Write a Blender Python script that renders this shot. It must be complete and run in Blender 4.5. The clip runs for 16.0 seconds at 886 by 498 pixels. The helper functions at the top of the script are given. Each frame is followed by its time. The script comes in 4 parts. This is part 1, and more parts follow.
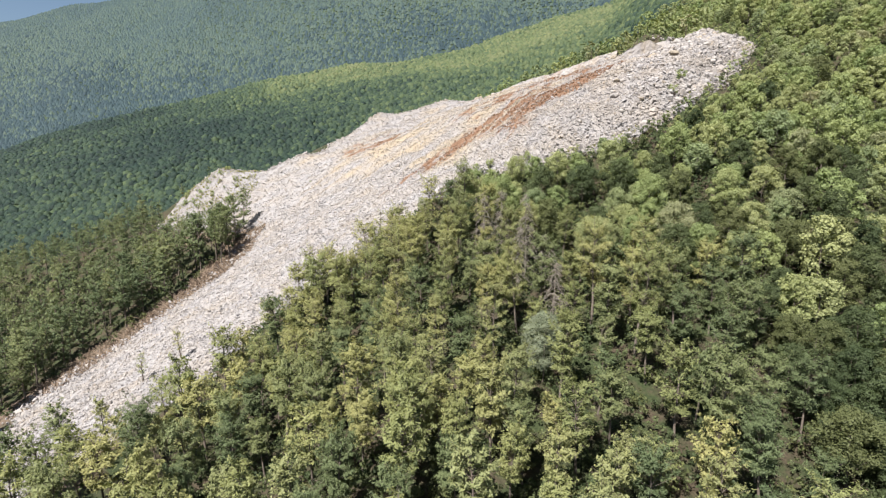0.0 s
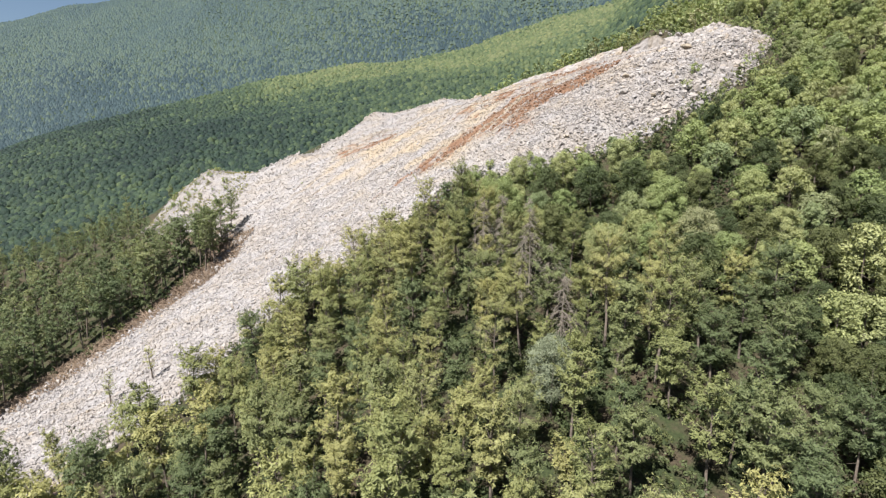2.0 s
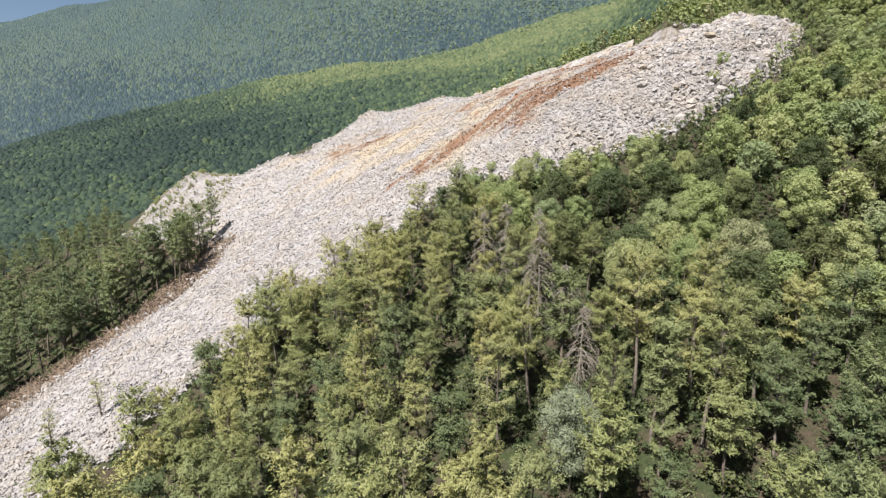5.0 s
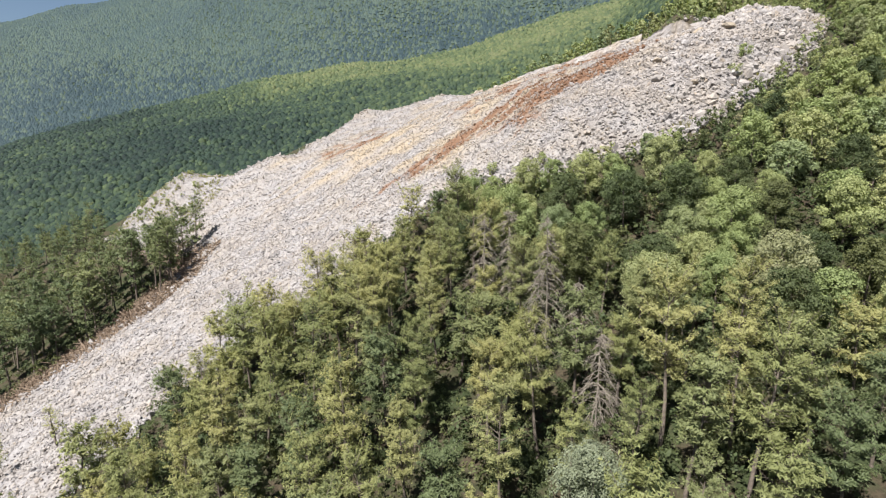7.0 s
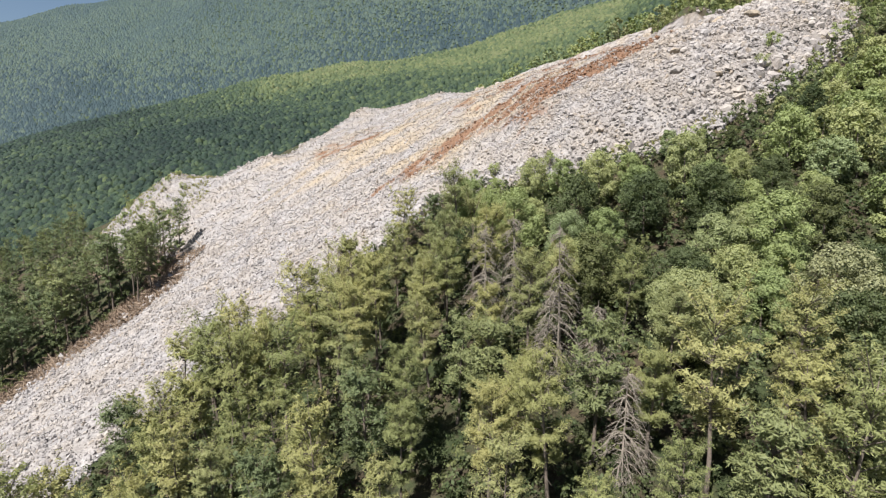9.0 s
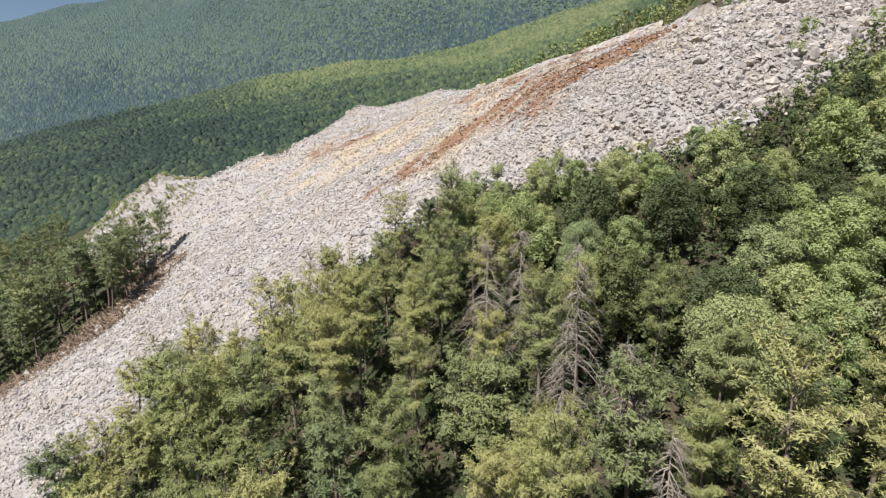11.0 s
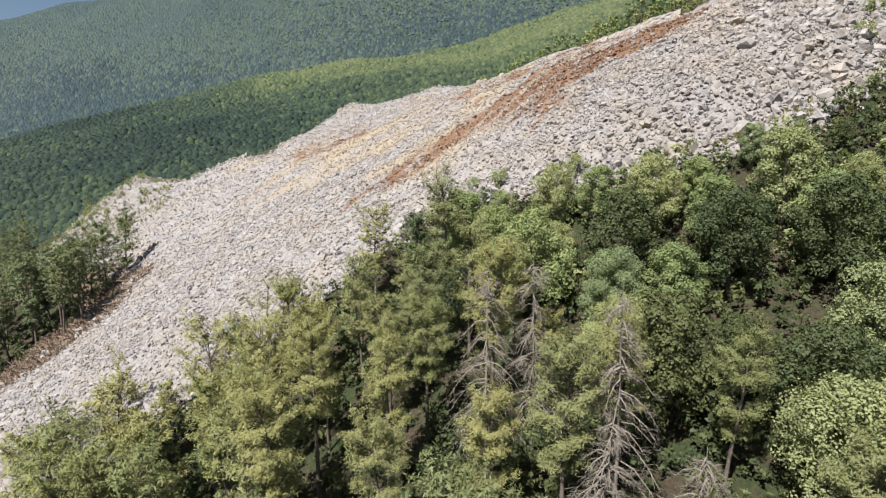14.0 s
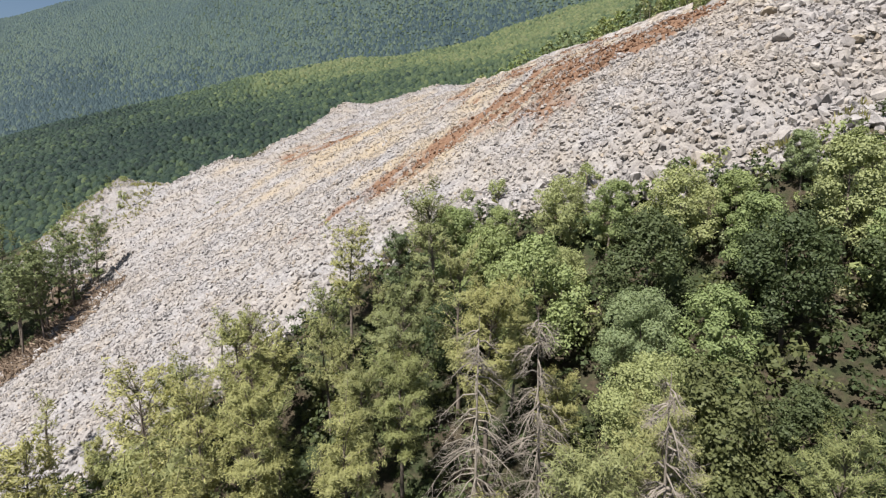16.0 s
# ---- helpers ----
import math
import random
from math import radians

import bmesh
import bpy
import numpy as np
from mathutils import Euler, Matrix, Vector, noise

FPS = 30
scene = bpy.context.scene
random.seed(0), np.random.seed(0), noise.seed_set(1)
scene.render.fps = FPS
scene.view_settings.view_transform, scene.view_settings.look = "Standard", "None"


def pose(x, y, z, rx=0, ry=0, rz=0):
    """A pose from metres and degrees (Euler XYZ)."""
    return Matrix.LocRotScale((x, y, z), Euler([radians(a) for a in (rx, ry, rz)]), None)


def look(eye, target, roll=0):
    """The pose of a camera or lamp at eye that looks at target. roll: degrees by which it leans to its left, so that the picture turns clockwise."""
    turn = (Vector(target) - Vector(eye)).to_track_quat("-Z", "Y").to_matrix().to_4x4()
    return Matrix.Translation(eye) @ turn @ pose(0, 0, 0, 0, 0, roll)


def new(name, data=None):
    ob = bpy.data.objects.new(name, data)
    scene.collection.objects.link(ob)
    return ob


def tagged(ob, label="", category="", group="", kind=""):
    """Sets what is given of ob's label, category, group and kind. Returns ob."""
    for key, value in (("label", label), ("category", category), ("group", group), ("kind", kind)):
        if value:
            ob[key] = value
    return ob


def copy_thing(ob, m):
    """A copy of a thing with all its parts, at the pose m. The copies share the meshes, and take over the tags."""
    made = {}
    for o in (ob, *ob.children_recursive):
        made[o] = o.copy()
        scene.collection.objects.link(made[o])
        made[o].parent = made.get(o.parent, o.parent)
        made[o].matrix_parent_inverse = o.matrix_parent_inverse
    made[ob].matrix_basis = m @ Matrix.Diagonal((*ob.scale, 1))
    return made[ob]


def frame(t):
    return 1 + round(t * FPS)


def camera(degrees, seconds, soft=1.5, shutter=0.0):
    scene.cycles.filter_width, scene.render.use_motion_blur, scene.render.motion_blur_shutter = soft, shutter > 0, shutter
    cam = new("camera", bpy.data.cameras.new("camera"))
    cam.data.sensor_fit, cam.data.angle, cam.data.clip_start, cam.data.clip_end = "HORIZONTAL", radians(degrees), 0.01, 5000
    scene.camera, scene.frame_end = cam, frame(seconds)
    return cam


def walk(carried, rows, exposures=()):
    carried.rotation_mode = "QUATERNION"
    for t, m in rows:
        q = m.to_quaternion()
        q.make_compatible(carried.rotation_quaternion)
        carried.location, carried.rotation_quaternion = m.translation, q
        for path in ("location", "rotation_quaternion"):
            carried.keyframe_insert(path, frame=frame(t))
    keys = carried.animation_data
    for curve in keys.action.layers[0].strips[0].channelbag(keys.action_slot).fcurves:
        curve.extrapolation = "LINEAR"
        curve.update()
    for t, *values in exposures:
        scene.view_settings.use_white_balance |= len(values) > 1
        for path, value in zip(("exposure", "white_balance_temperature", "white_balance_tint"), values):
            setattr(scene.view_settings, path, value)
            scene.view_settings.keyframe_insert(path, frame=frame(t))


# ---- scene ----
cam = camera(80.1, 16.0, 1.25)
METRES, EYE, TILT, LEAN, TURN = 88.0, 60.0, -11.0, 0.0, 0.0
ROWS = [
    (0.0, 0.0, 0.0, 0.0, 0.0, 0.0, 0.0),
    (0.5, 0.0029, 0.0306, 0.0053, 0.0, 0.02, 0.01),
    (1.0, 0.0055, 0.0612, 0.0104, -0.0, 0.04, 0.01),
    (1.5, 0.0083, 0.0919, 0.0154, 0.0, 0.07, 0.01),
    (2.0, 0.0108, 0.1225, 0.0208, 0.0, 0.09, 0.02),
    (2.5, 0.0134, 0.153, 0.0261, 0.02, 0.12, 0.02),
    (3.0, 0.0159, 0.1834, 0.0317, 0.04, 0.14, 0.03),
    (3.5, 0.0182, 0.2138, 0.0376, 0.05, 0.15, 0.03),
    (4.0, 0.0208, 0.2443, 0.0437, 0.08, 0.15, 0.05),
    (6.5, 0.0341, 0.3966, 0.0722, 0.18, 0.17, 0.01),
    (7.0, 0.037, 0.4268, 0.0771, 0.21, 0.2, 0.01),
    (7.5, 0.0397, 0.4573, 0.0822, 0.22, 0.22, 0.0),
    (8.0, 0.0423, 0.4882, 0.0872, 0.26, 0.22, 0.01),
    (8.5, 0.0443, 0.5189, 0.0924, 0.3, 0.23, -0.0),
    (9.0, 0.0463, 0.5495, 0.0978, 0.33, 0.23, -0.02),
    (11.5, 0.0573, 0.7034, 0.1257, 0.51, 0.22, -0.06),
    (12.0, 0.0598, 0.7341, 0.1311, 0.52, 0.21, -0.09),
    (12.5, 0.0625, 0.7652, 0.1366, 0.55, 0.2, -0.08),
    (13.0, 0.0648, 0.7963, 0.1435, 0.58, 0.17, -0.09),
    (13.5, 0.0673, 0.8271, 0.151, 0.6, 0.2, -0.12),
    (14.0, 0.0699, 0.8576, 0.1603, 0.61, 0.17, -0.13),
    (14.5, 0.073, 0.8878, 0.1689, 0.63, 0.18, -0.17),
    (15.0, 0.0773, 0.9172, 0.1781, 0.65, 0.14, -0.2),
    (15.5, 0.0819, 0.9461, 0.187, 0.67, 0.1, -0.24),
    (16.0, 0.0859, 0.9757, 0.1959, 0.7, 0.09, -0.25),
]
walk(cam, [(t, pose(0, 0, EYE, TILT, LEAN, TURN) @ pose(METRES * x, METRES * y, METRES * z, 90 + pitch, roll, yaw)) for t, x, y, z, yaw, pitch, roll in ROWS], ((0.0, 1.11), (8.0, 0.99), (16.0, 0.81)))

# ---- daylight ----
SUN_FROM = Vector((-0.32, -0.44, 0.84)).normalized()
world = bpy.data.worlds.new("sky")
scene.world = world
world.use_nodes = True
sky = world.node_tree.nodes.new("ShaderNodeTexSky")
sky.sky_type, sky.sun_disc = "NISHITA", False
sky.sun_elevation = math.asin(SUN_FROM.z)
sky.sun_rotation = math.atan2(SUN_FROM.x, SUN_FROM.y)
sky.altitude = 500
back = world.node_tree.nodes["Background"]
world.node_tree.links.new(sky.outputs[0], back.inputs[0])
back.inputs[1].default_value = 0.047
sun_data = bpy.data.lights.new("sun", "SUN")
sun_data.energy, sun_data.angle, sun_data.color = 5.5, radians(0.6), (1.0, 0.972, 0.93)
sun = new("sun", sun_data)
sun.matrix_world = look(SUN_FROM * 900, (0, 0, 0))


# ---- materials ----
def material(name, rough=0.9):
    m = bpy.data.materials.new(name)
    m.use_nodes = True
    m.node_tree.nodes["Principled BSDF"].inputs["Roughness"].default_value = rough
    m.node_tree.nodes["Principled BSDF"].inputs["Specular IOR Level"].default_value = 0.25
    return m, m.node_tree.nodes, m.node_tree.links, m.node_tree.nodes["Principled BSDF"]


def ramp(nodes, links, source, stops):
    r = nodes.new("ShaderNodeValToRGB")
    while len(r.color_ramp.elements) < len(stops):
        r.color_ramp.elements.new(0.5)
    for e, (p, c) in zip(r.color_ramp.elements, stops):
        e.position, e.color = p, (*c, 1)
    links.new(source, r.inputs[0])
    return r.outputs[0]


def mix(nodes, links, factor, a, b, blend="MIX"):
    m = nodes.new("ShaderNodeMix")
    m.data_type, m.blend_type = "RGBA", blend
    for value, socket in ((factor, m.inputs[0]), (a, m.inputs[6]), (b, m.inputs[7])):
        if isinstance(value, (int, float)):
            socket.default_value = value
        elif isinstance(value, tuple):
            socket.default_value = (*value, 1)
        else:
            links.new(value, socket)
    return m.outputs[2]


def place_noise(nodes, links, scale, detail=4, rough=0.6):
    g = nodes.new("ShaderNodeNewGeometry")
    n = nodes.new("ShaderNodeTexNoise")
    n.inputs["Scale"].default_value, n.inputs["Detail"].default_value, n.inputs["Roughness"].default_value = scale, detail, rough
    links.new(g.outputs["Position"], n.inputs["Vector"])
    return n.outputs[0]


def bump(nodes, links, bsdf, height, strength, distance):
    b = nodes.new("ShaderNodeBump")
    b.inputs["Strength"].default_value, b.inputs["Distance"].default_value = strength, distance
    links.new(height, b.inputs["Height"])
    links.new(b.outputs[0], bsdf.inputs["Normal"])


def attribute(nodes, name):
    a = nodes.new("ShaderNodeAttribute")
    a.attribute_name = name
    return a.outputs["Fac"]


def stone_material(name, pale, grey, islands):
    """Broken limestone: pale faces, grey dust, ochre and rust soil where the mesh says so."""
    m, nodes, links, bsdf = material(name, 0.92)
    coarse, fine = place_noise(nodes, links, 0.12, 5), place_noise(nodes, links, 1.7, 6, 0.7)
    base = ramp(nodes, links, fine, ((0.30, grey), (0.50, pale), (0.75, tuple(c * 1.12 for c in pale))))
    warm = ramp(nodes, links, coarse, ((0.40, (1, 1, 1)), (0.66, (0.99, 0.94, 0.86))))
    base = mix(nodes, links, 1.0, base, warm, "MULTIPLY")
    dust = ramp(nodes, links, place_noise(nodes, links, 0.33, 6, 0.75), ((0.38, (0.84, 0.83, 0.84)), (0.56, (1.03, 1.02, 1.02))))
    base = mix(nodes, links, 1.0, base, dust, "MULTIPLY")
    height = fine
    if islands:
        g = nodes.new("ShaderNodeNewGeometry")
        tint = ramp(nodes, links, g.outputs["Random Per Island"], ((0.0, (0.84, 0.83, 0.83)), (0.35, (1.0, 0.99, 0.98)), (0.85, (1.12, 1.11, 1.09)), (1.0, (1.0, 0.92, 0.80))))
        base = mix(nodes, links, 1.0, base, tint, "MULTIPLY")
    else:
        g, cells = nodes.new("ShaderNodeNewGeometry"), nodes.new("ShaderNodeTexVoronoi")
        cells.inputs["Scale"].default_value = 2.3
        links.new(g.outputs["Position"], cells.inputs["Vector"])
        sep = nodes.new("ShaderNodeSeparateColor")
        links.new(cells.outputs["Color"], sep.inputs[0])
        base = mix(nodes, links, 1.0, base, ramp(nodes, links, sep.outputs[0], ((0.0, (0.80, 0.79, 0.79)), (0.6, (1.0, 1.0, 1.0)), (1.0, (1.12, 1.11, 1.09)))), "MULTIPLY")
        low = nodes.new("ShaderNodeMath")
        low.operation = "MULTIPLY_ADD"
        low.inputs[1].default_value = -0.5
        links.new(cells.outputs["Distance"], low.inputs[0])
        links.new(fine, low.inputs[2])
        height = low.outputs[0]
    # Greyed stone: slope shade put into the colour; on boulders a random tone.
    base = mix(nodes, links, attribute(nodes, "greyed"), base, mix(nodes, links, 1.0, base, (0.93, 0.92, 0.91), "MULTIPLY"))
    soil = ramp(nodes, links, fine, ((0.30, (0.085, 0.045, 0.027)), (0.55, (0.165, 0.094, 0.058)), (0.75, (0.26, 0.185, 0.13))))
    ochre = ramp(nodes, links, fine, ((0.3, (0.235, 0.175, 0.105)), (0.7, (0.35, 0.285, 0.195))))
    base = mix(nodes, links, attribute(nodes, "ochre"), base, ochre)
    base = mix(nodes, links, attribute(nodes, "soil"), base, soil)
    links.new(base, bsdf.inputs["Base Color"])
    bump(nodes, links, bsdf, height, 0.7, 0.2)
    return m


def leaf_material(name, stops, glow, amount=0.30, relief=0):
    """Foliage: colour differs from tree to tree and from spray to spray; some light passes through."""
    m, nodes, links, bsdf = material(name, 0.62)
    info, g = nodes.new("ShaderNodeObjectInfo"), nodes.new("ShaderNodeNewGeometry")
    tree = nodes.new("ShaderNodeMath")
    tree.operation = "ADD"
    links.new(info.outputs["Random"], tree.inputs[0])
    links.new(attribute(nodes, "tree"), tree.inputs[1])
    wrap = nodes.new("ShaderNodeMath")
    wrap.operation = "FRACT"
    links.new(tree.outputs[0], wrap.inputs[0])
    base = ramp(nodes, links, wrap.outputs[0], stops)
    spray = ramp(nodes, links, g.outputs["Random Per Island"], ((0.0, (0.86, 0.87, 0.86)), (0.6, (1.0, 1.0, 1.0)), (1.0, (1.14, 1.12, 1.05))))
    base = mix(nodes, links, 1.0, base, spray, "MULTIPLY")
    if relief:
        n = place_noise(nodes, links, relief, 5, 0.75)
        base = mix(nodes, links, 1.0, base, ramp(nodes, links, n, ((0.3, (0.72, 0.74, 0.76)), (0.7, (1.3, 1.27, 1.2)))), "MULTIPLY")
        bump(nodes, links, bsdf, n, 0.7, 0.8 / relief)
    links.new(base, bsdf.inputs["Base Color"])
    thin = nodes.new("ShaderNodeBsdfTranslucent")
    links.new(mix(nodes, links, 1.0, base, glow, "MULTIPLY"), thin.inputs[0])
    add = nodes.new("ShaderNodeMixShader")
    add.inputs[0].default_value = amount
    links.new(bsdf.outputs[0], add.inputs[1])
    links.new(thin.outputs[0], add.inputs[2])
    links.new(add.outputs[0], nodes["Material Output"].inputs["Surface"])
    return m


def wood_material(name, dark, pale):
    m, nodes, links, bsdf = material(name, 0.85)
    n = place_noise(nodes, links, 3.0, 6, 0.7)
    links.new(ramp(nodes, links, n, ((0.3, dark), (0.7, pale))), bsdf.inputs["Base Color"])
    bump(nodes, links, bsdf, n, 0.5, 0.05)
    return m


# Bed darker than the blocks: shade of the gaps between stones in its colour.
RUBBLE = stone_material("broken_limestone_bed", (0.256, 0.244, 0.239), (0.184, 0.176, 0.173), False)
ROCK = stone_material("limestone_blocks", (0.300, 0.286, 0.281), (0.218, 0.208, 0.204), True)
# Darker copies: deeper own greens, with shade of the wood mixed into the colour.
DARK_LEAVES = leaf_material("shaded_green_leaves", ((0.0, (0.056, 0.077, 0.034)), (0.5, (0.085, 0.104, 0.045)), (1.0, (0.118, 0.127, 0.052))), (1.2, 1.25, 0.75), 0.28)
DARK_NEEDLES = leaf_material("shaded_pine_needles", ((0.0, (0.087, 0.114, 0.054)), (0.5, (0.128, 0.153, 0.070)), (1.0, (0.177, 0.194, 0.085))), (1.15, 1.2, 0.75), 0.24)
NEEDLES = leaf_material("pine_needles", ((0.0, (0.177, 0.196, 0.081)), (0.35, (0.234, 0.242, 0.098)), (0.7, (0.297, 0.283, 0.118)), (1.0, (0.193, 0.213, 0.098))), (1.2, 1.2, 0.75), 0.26)
LEAVES = leaf_material("broad_leaves", ((0.0, (0.188, 0.234, 0.099)), (0.4, (0.250, 0.286, 0.121)), (0.75, (0.288, 0.301, 0.140)), (0.92, (0.199, 0.241, 0.124)), (1.0, (0.280, 0.257, 0.149))), (1.2, 1.25, 0.75), 0.26)
# The darkest stops hold the cloud shade that lies on the spur.
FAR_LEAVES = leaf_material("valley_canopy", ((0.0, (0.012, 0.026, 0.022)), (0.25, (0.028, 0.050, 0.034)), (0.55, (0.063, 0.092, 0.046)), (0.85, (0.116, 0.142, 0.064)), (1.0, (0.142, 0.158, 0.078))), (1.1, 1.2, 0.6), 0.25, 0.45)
# Haze blue is mixed into the leaf colour of the far mountain.
HAZED_MOUNTAIN_LEAVES = leaf_material("hazed_mountain_canopy", ((0.0, (0.028, 0.050, 0.064)), (0.40, (0.046, 0.074, 0.084)), (0.75, (0.062, 0.094, 0.088)), (1.0, (0.082, 0.112, 0.091))), (1.1, 1.1, 0.8), 0.25, 0.3)
BROWN_LEAVES = leaf_material("withered_needles", ((0.0, (0.115, 0.088, 0.068)), (1.0, (0.165, 0.122, 0.086))), (1.2, 1.0, 0.6))
SILVER_LEAVES = leaf_material("silvery_leaves", ((0.0, (0.190, 0.215, 0.140)), (1.0, (0.205, 0.228, 0.150))), (1.1, 1.15, 0.9), 0.22)
GRASS_BLADES = leaf_material("dry_grass", ((0.0, (0.20, 0.21, 0.085)), (1.0, (0.30, 0.27, 0.13))), (1.2, 1.2, 0.6))
BARK = wood_material("pine_bark", (0.07, 0.055, 0.045), (0.20, 0.165, 0.135))
DEAD_WOOD = wood_material("grey_dead_wood", (0.130, 0.110, 0.090), (0.280, 0.245, 0.205))
LOG_WOOD = wood_material("broken_timber", (0.095, 0.062, 0.042), (0.32, 0.245, 0.180))


def forest_floor():
    m, nodes, links, bsdf = material("forest_floor", 0.95)
    a, b = place_noise(nodes, links, 0.25, 5), place_noise(nodes, links, 2.5, 6, 0.7)
    # Litter and moss are darkened to read as shade between the trees.
    litter = ramp(nodes, links, b, ((0.3, (0.030, 0.024, 0.015)), (0.7, (0.080, 0.062, 0.040))))
    moss = ramp(nodes, links, b, ((0.3, (0.018, 0.026, 0.010)), (0.7, (0.048, 0.060, 0.024))))
    base = mix(nodes, links, ramp(nodes, links, a, ((0.42, (0, 0, 0)), (0.58, (1, 1, 1)))), litter, moss)
    links.new(mix(nodes, links, attribute(nodes, "soil"), base, ramp(nodes, links, b, ((0.3, (0.075, 0.052, 0.038)), (0.7, (0.20, 0.145, 0.108))))), bsdf.inputs["Base Color"])
    links.new(mix(nodes, links, attribute(nodes, "wooded"), bsdf.inputs["Base Color"].links[0].from_socket, (0.045, 0.066, 0.032)), bsdf.inputs["Base Color"])
    bump(nodes, links, bsdf, b, 0.8, 0.4)
    return m


FLOOR = forest_floor()


# ---- lie of the land ----
def lattice(ix, iy, seed):
    h = (ix.astype(np.int64) * 374761393 + iy.astype(np.int64) * 668265263 + seed * 974634777) & 0xFFFFFFFF
    h = ((h ^ (h >> 13)) * 1274126177) & 0xFFFFFFFF
    return ((h ^ (h >> 16)) & 0xFFFF) / 32767.5 - 1


def ripple(x, y, size, seed=0, octaves=4):
    """Smooth noise from -1 to 1 with features of about that size in metres."""
    x, y = np.asarray(x, float) / size, np.asarray(y, float) / size
    total, weight, norm = 0, 1.0, 0
    for k in range(octaves):
        ix, iy = np.floor(x), np.floor(y)
        u, v = x - ix, y - iy
        u, v = u * u * (3 - 2 * u), v * v * (3 - 2 * v)
        a, b = lattice(ix, iy, seed + k), lattice(ix + 1, iy, seed + k)
        c, d = lattice(ix, iy + 1, seed + k), lattice(ix + 1, iy + 1, seed + k)
        total = total + weight * (a + (b - a) * u + (c + (d - c) * u - a - (b - a) * u) * v)
        norm += weight
        x, y, weight = x * 2.03 + 17.3, y * 2.03 + 9.1, weight * 0.5
    return total / norm


RIDGE = np.array([(-900, 150), (-400, 205), (-220, 256), (-172, 279), (-150, 291), (-129, 304), (-110, 291), (-88, 276), (-77, 273), (-60, 298), (-38, 330), (2, 335), (19, 305), (50, 296), (80, 292), (100, 300), (128, 335), (166, 420), (260, 660), (400, 1020), (900, 2300)], float)
DUMP = np.array([(-117, 143), (-98, 167), (-83, 181), (-76, 194), (-76, 214), (-90, 228), (-118, 236), (-140, 258), (-162, 280), (-150, 292), (-129, 305), (-110, 292), (-88, 277), (-77, 274), (-60, 299), (-38, 331), (2, 336), (19, 306), (50, 289), (78, 264), (90, 255), (103, 254.5), (110, 239), (104, 189), (82, 164), (62, 151), (45, 143), (30, 146), (18, 152), (5, 160), (-8, 152), (-20, 142), (-33, 136), (-46, 122), (-54, 103), (-71, 85), (-101, 68)], float)


def segment_distance(x, y, line, closed=False):
    """Distance to a line of points, and on which side of it one is (1: to the left along it)."""
    best, side = np.full(np.shape(x), 1e9), np.zeros(np.shape(x))
    ends = np.vstack([line[1:], line[:1]]) if closed else line[1:]
    for (ax, ay), (bx, by) in zip(line, ends):
        dx, dy = bx - ax, by - ay
        k = np.clip(((x - ax) * dx + (y - ay) * dy) / (dx * dx + dy * dy), 0, 1)
        d = np.hypot(x - ax - k * dx, y - ay - k * dy)
        near = d < best
        best = np.where(near, d, best)
        side = np.where(near, np.sign(dx * (y - ay) - dy * (x - ax)), side)
    return best, side


def inside(x, y, line):
    result = np.zeros(np.shape(x), bool)
    for (ax, ay), (bx, by) in zip(line, np.roll(line, -1, axis=0)):
        crosses = ((ay > y) != (by > y)) & (x < (bx - ax) * (y - ay) / (by - ay + 1e-12) + ax)
        result ^= crosses
    return result


BEYOND = np.vstack([RIDGE, [(900, 6000), (-6000, 6000), (-6000, 150)]])


def dump_depth(x, y):
    """Metres inside (plus) or outside (minus) of the edge of the rock dump."""
    d, _ = segment_distance(x, y, DUMP, True)
    return np.where(inside(x, y, DUMP), d, -d)


def ease(x, a, b):
    k = np.clip((np.asarray(x, float) - a) / (b - a), 0, 1)
    return k * k * (3 - 2 * k)


def hillside(x, y):
    xc, yc = np.clip(x, -160, 112), np.clip(y, 40, 310)
    u, v = xc / 100, (yc - 170) / 100
    z = 50.5 + 48.4 * u + 29.3 * v - 7.7 * u * u + 8.7 * u * v - 2.35 * v * v - 7.2 * u**3 + 9.0 * u * u * v - 19.4 * u * v * v - 1.8 * v**3
    return z + np.where(x > 112, 0.42, 0.22) * (x - xc) + np.where(y > 310, 0.25, 0.30) * (y - yc)


def far_hills(x, y):
    spur_line = 1080 + 0.05 * x + 60 * ripple(x, y * 0, 420, 5, 2)
    crest = 256 + 0.235 * np.minimum(x, 0) + 0.16 * np.maximum(x, 0) + 30 * ripple(x, y * 0, 330, 6, 3)
    spur = crest - np.where(y < spur_line, 0.36, 0.25) * np.abs(y - spur_line)
    main = 130 + 0.06 * x + 0.10 * np.maximum(x, 0) + 0.415 * (np.minimum(y, 2750 + 0.12 * x) - 1250) - 0.3 * np.maximum(y - 2750 - 0.12 * x, 0)
    spur = spur + 16 * ripple(x * 0.6, y, 150, 7, 4)
    main = main + (28 + 0.142 * np.maximum(x + 2300, 0)) * ease(y, 1400, 2600)
    main = main + 45 * ripple(x, y * 0.5, 420, 8, 3) + 20 * ripple(x + 0.5 * y, y * 0.4, 230, 9, 1)
    return np.maximum(np.maximum(spur, main), -160)


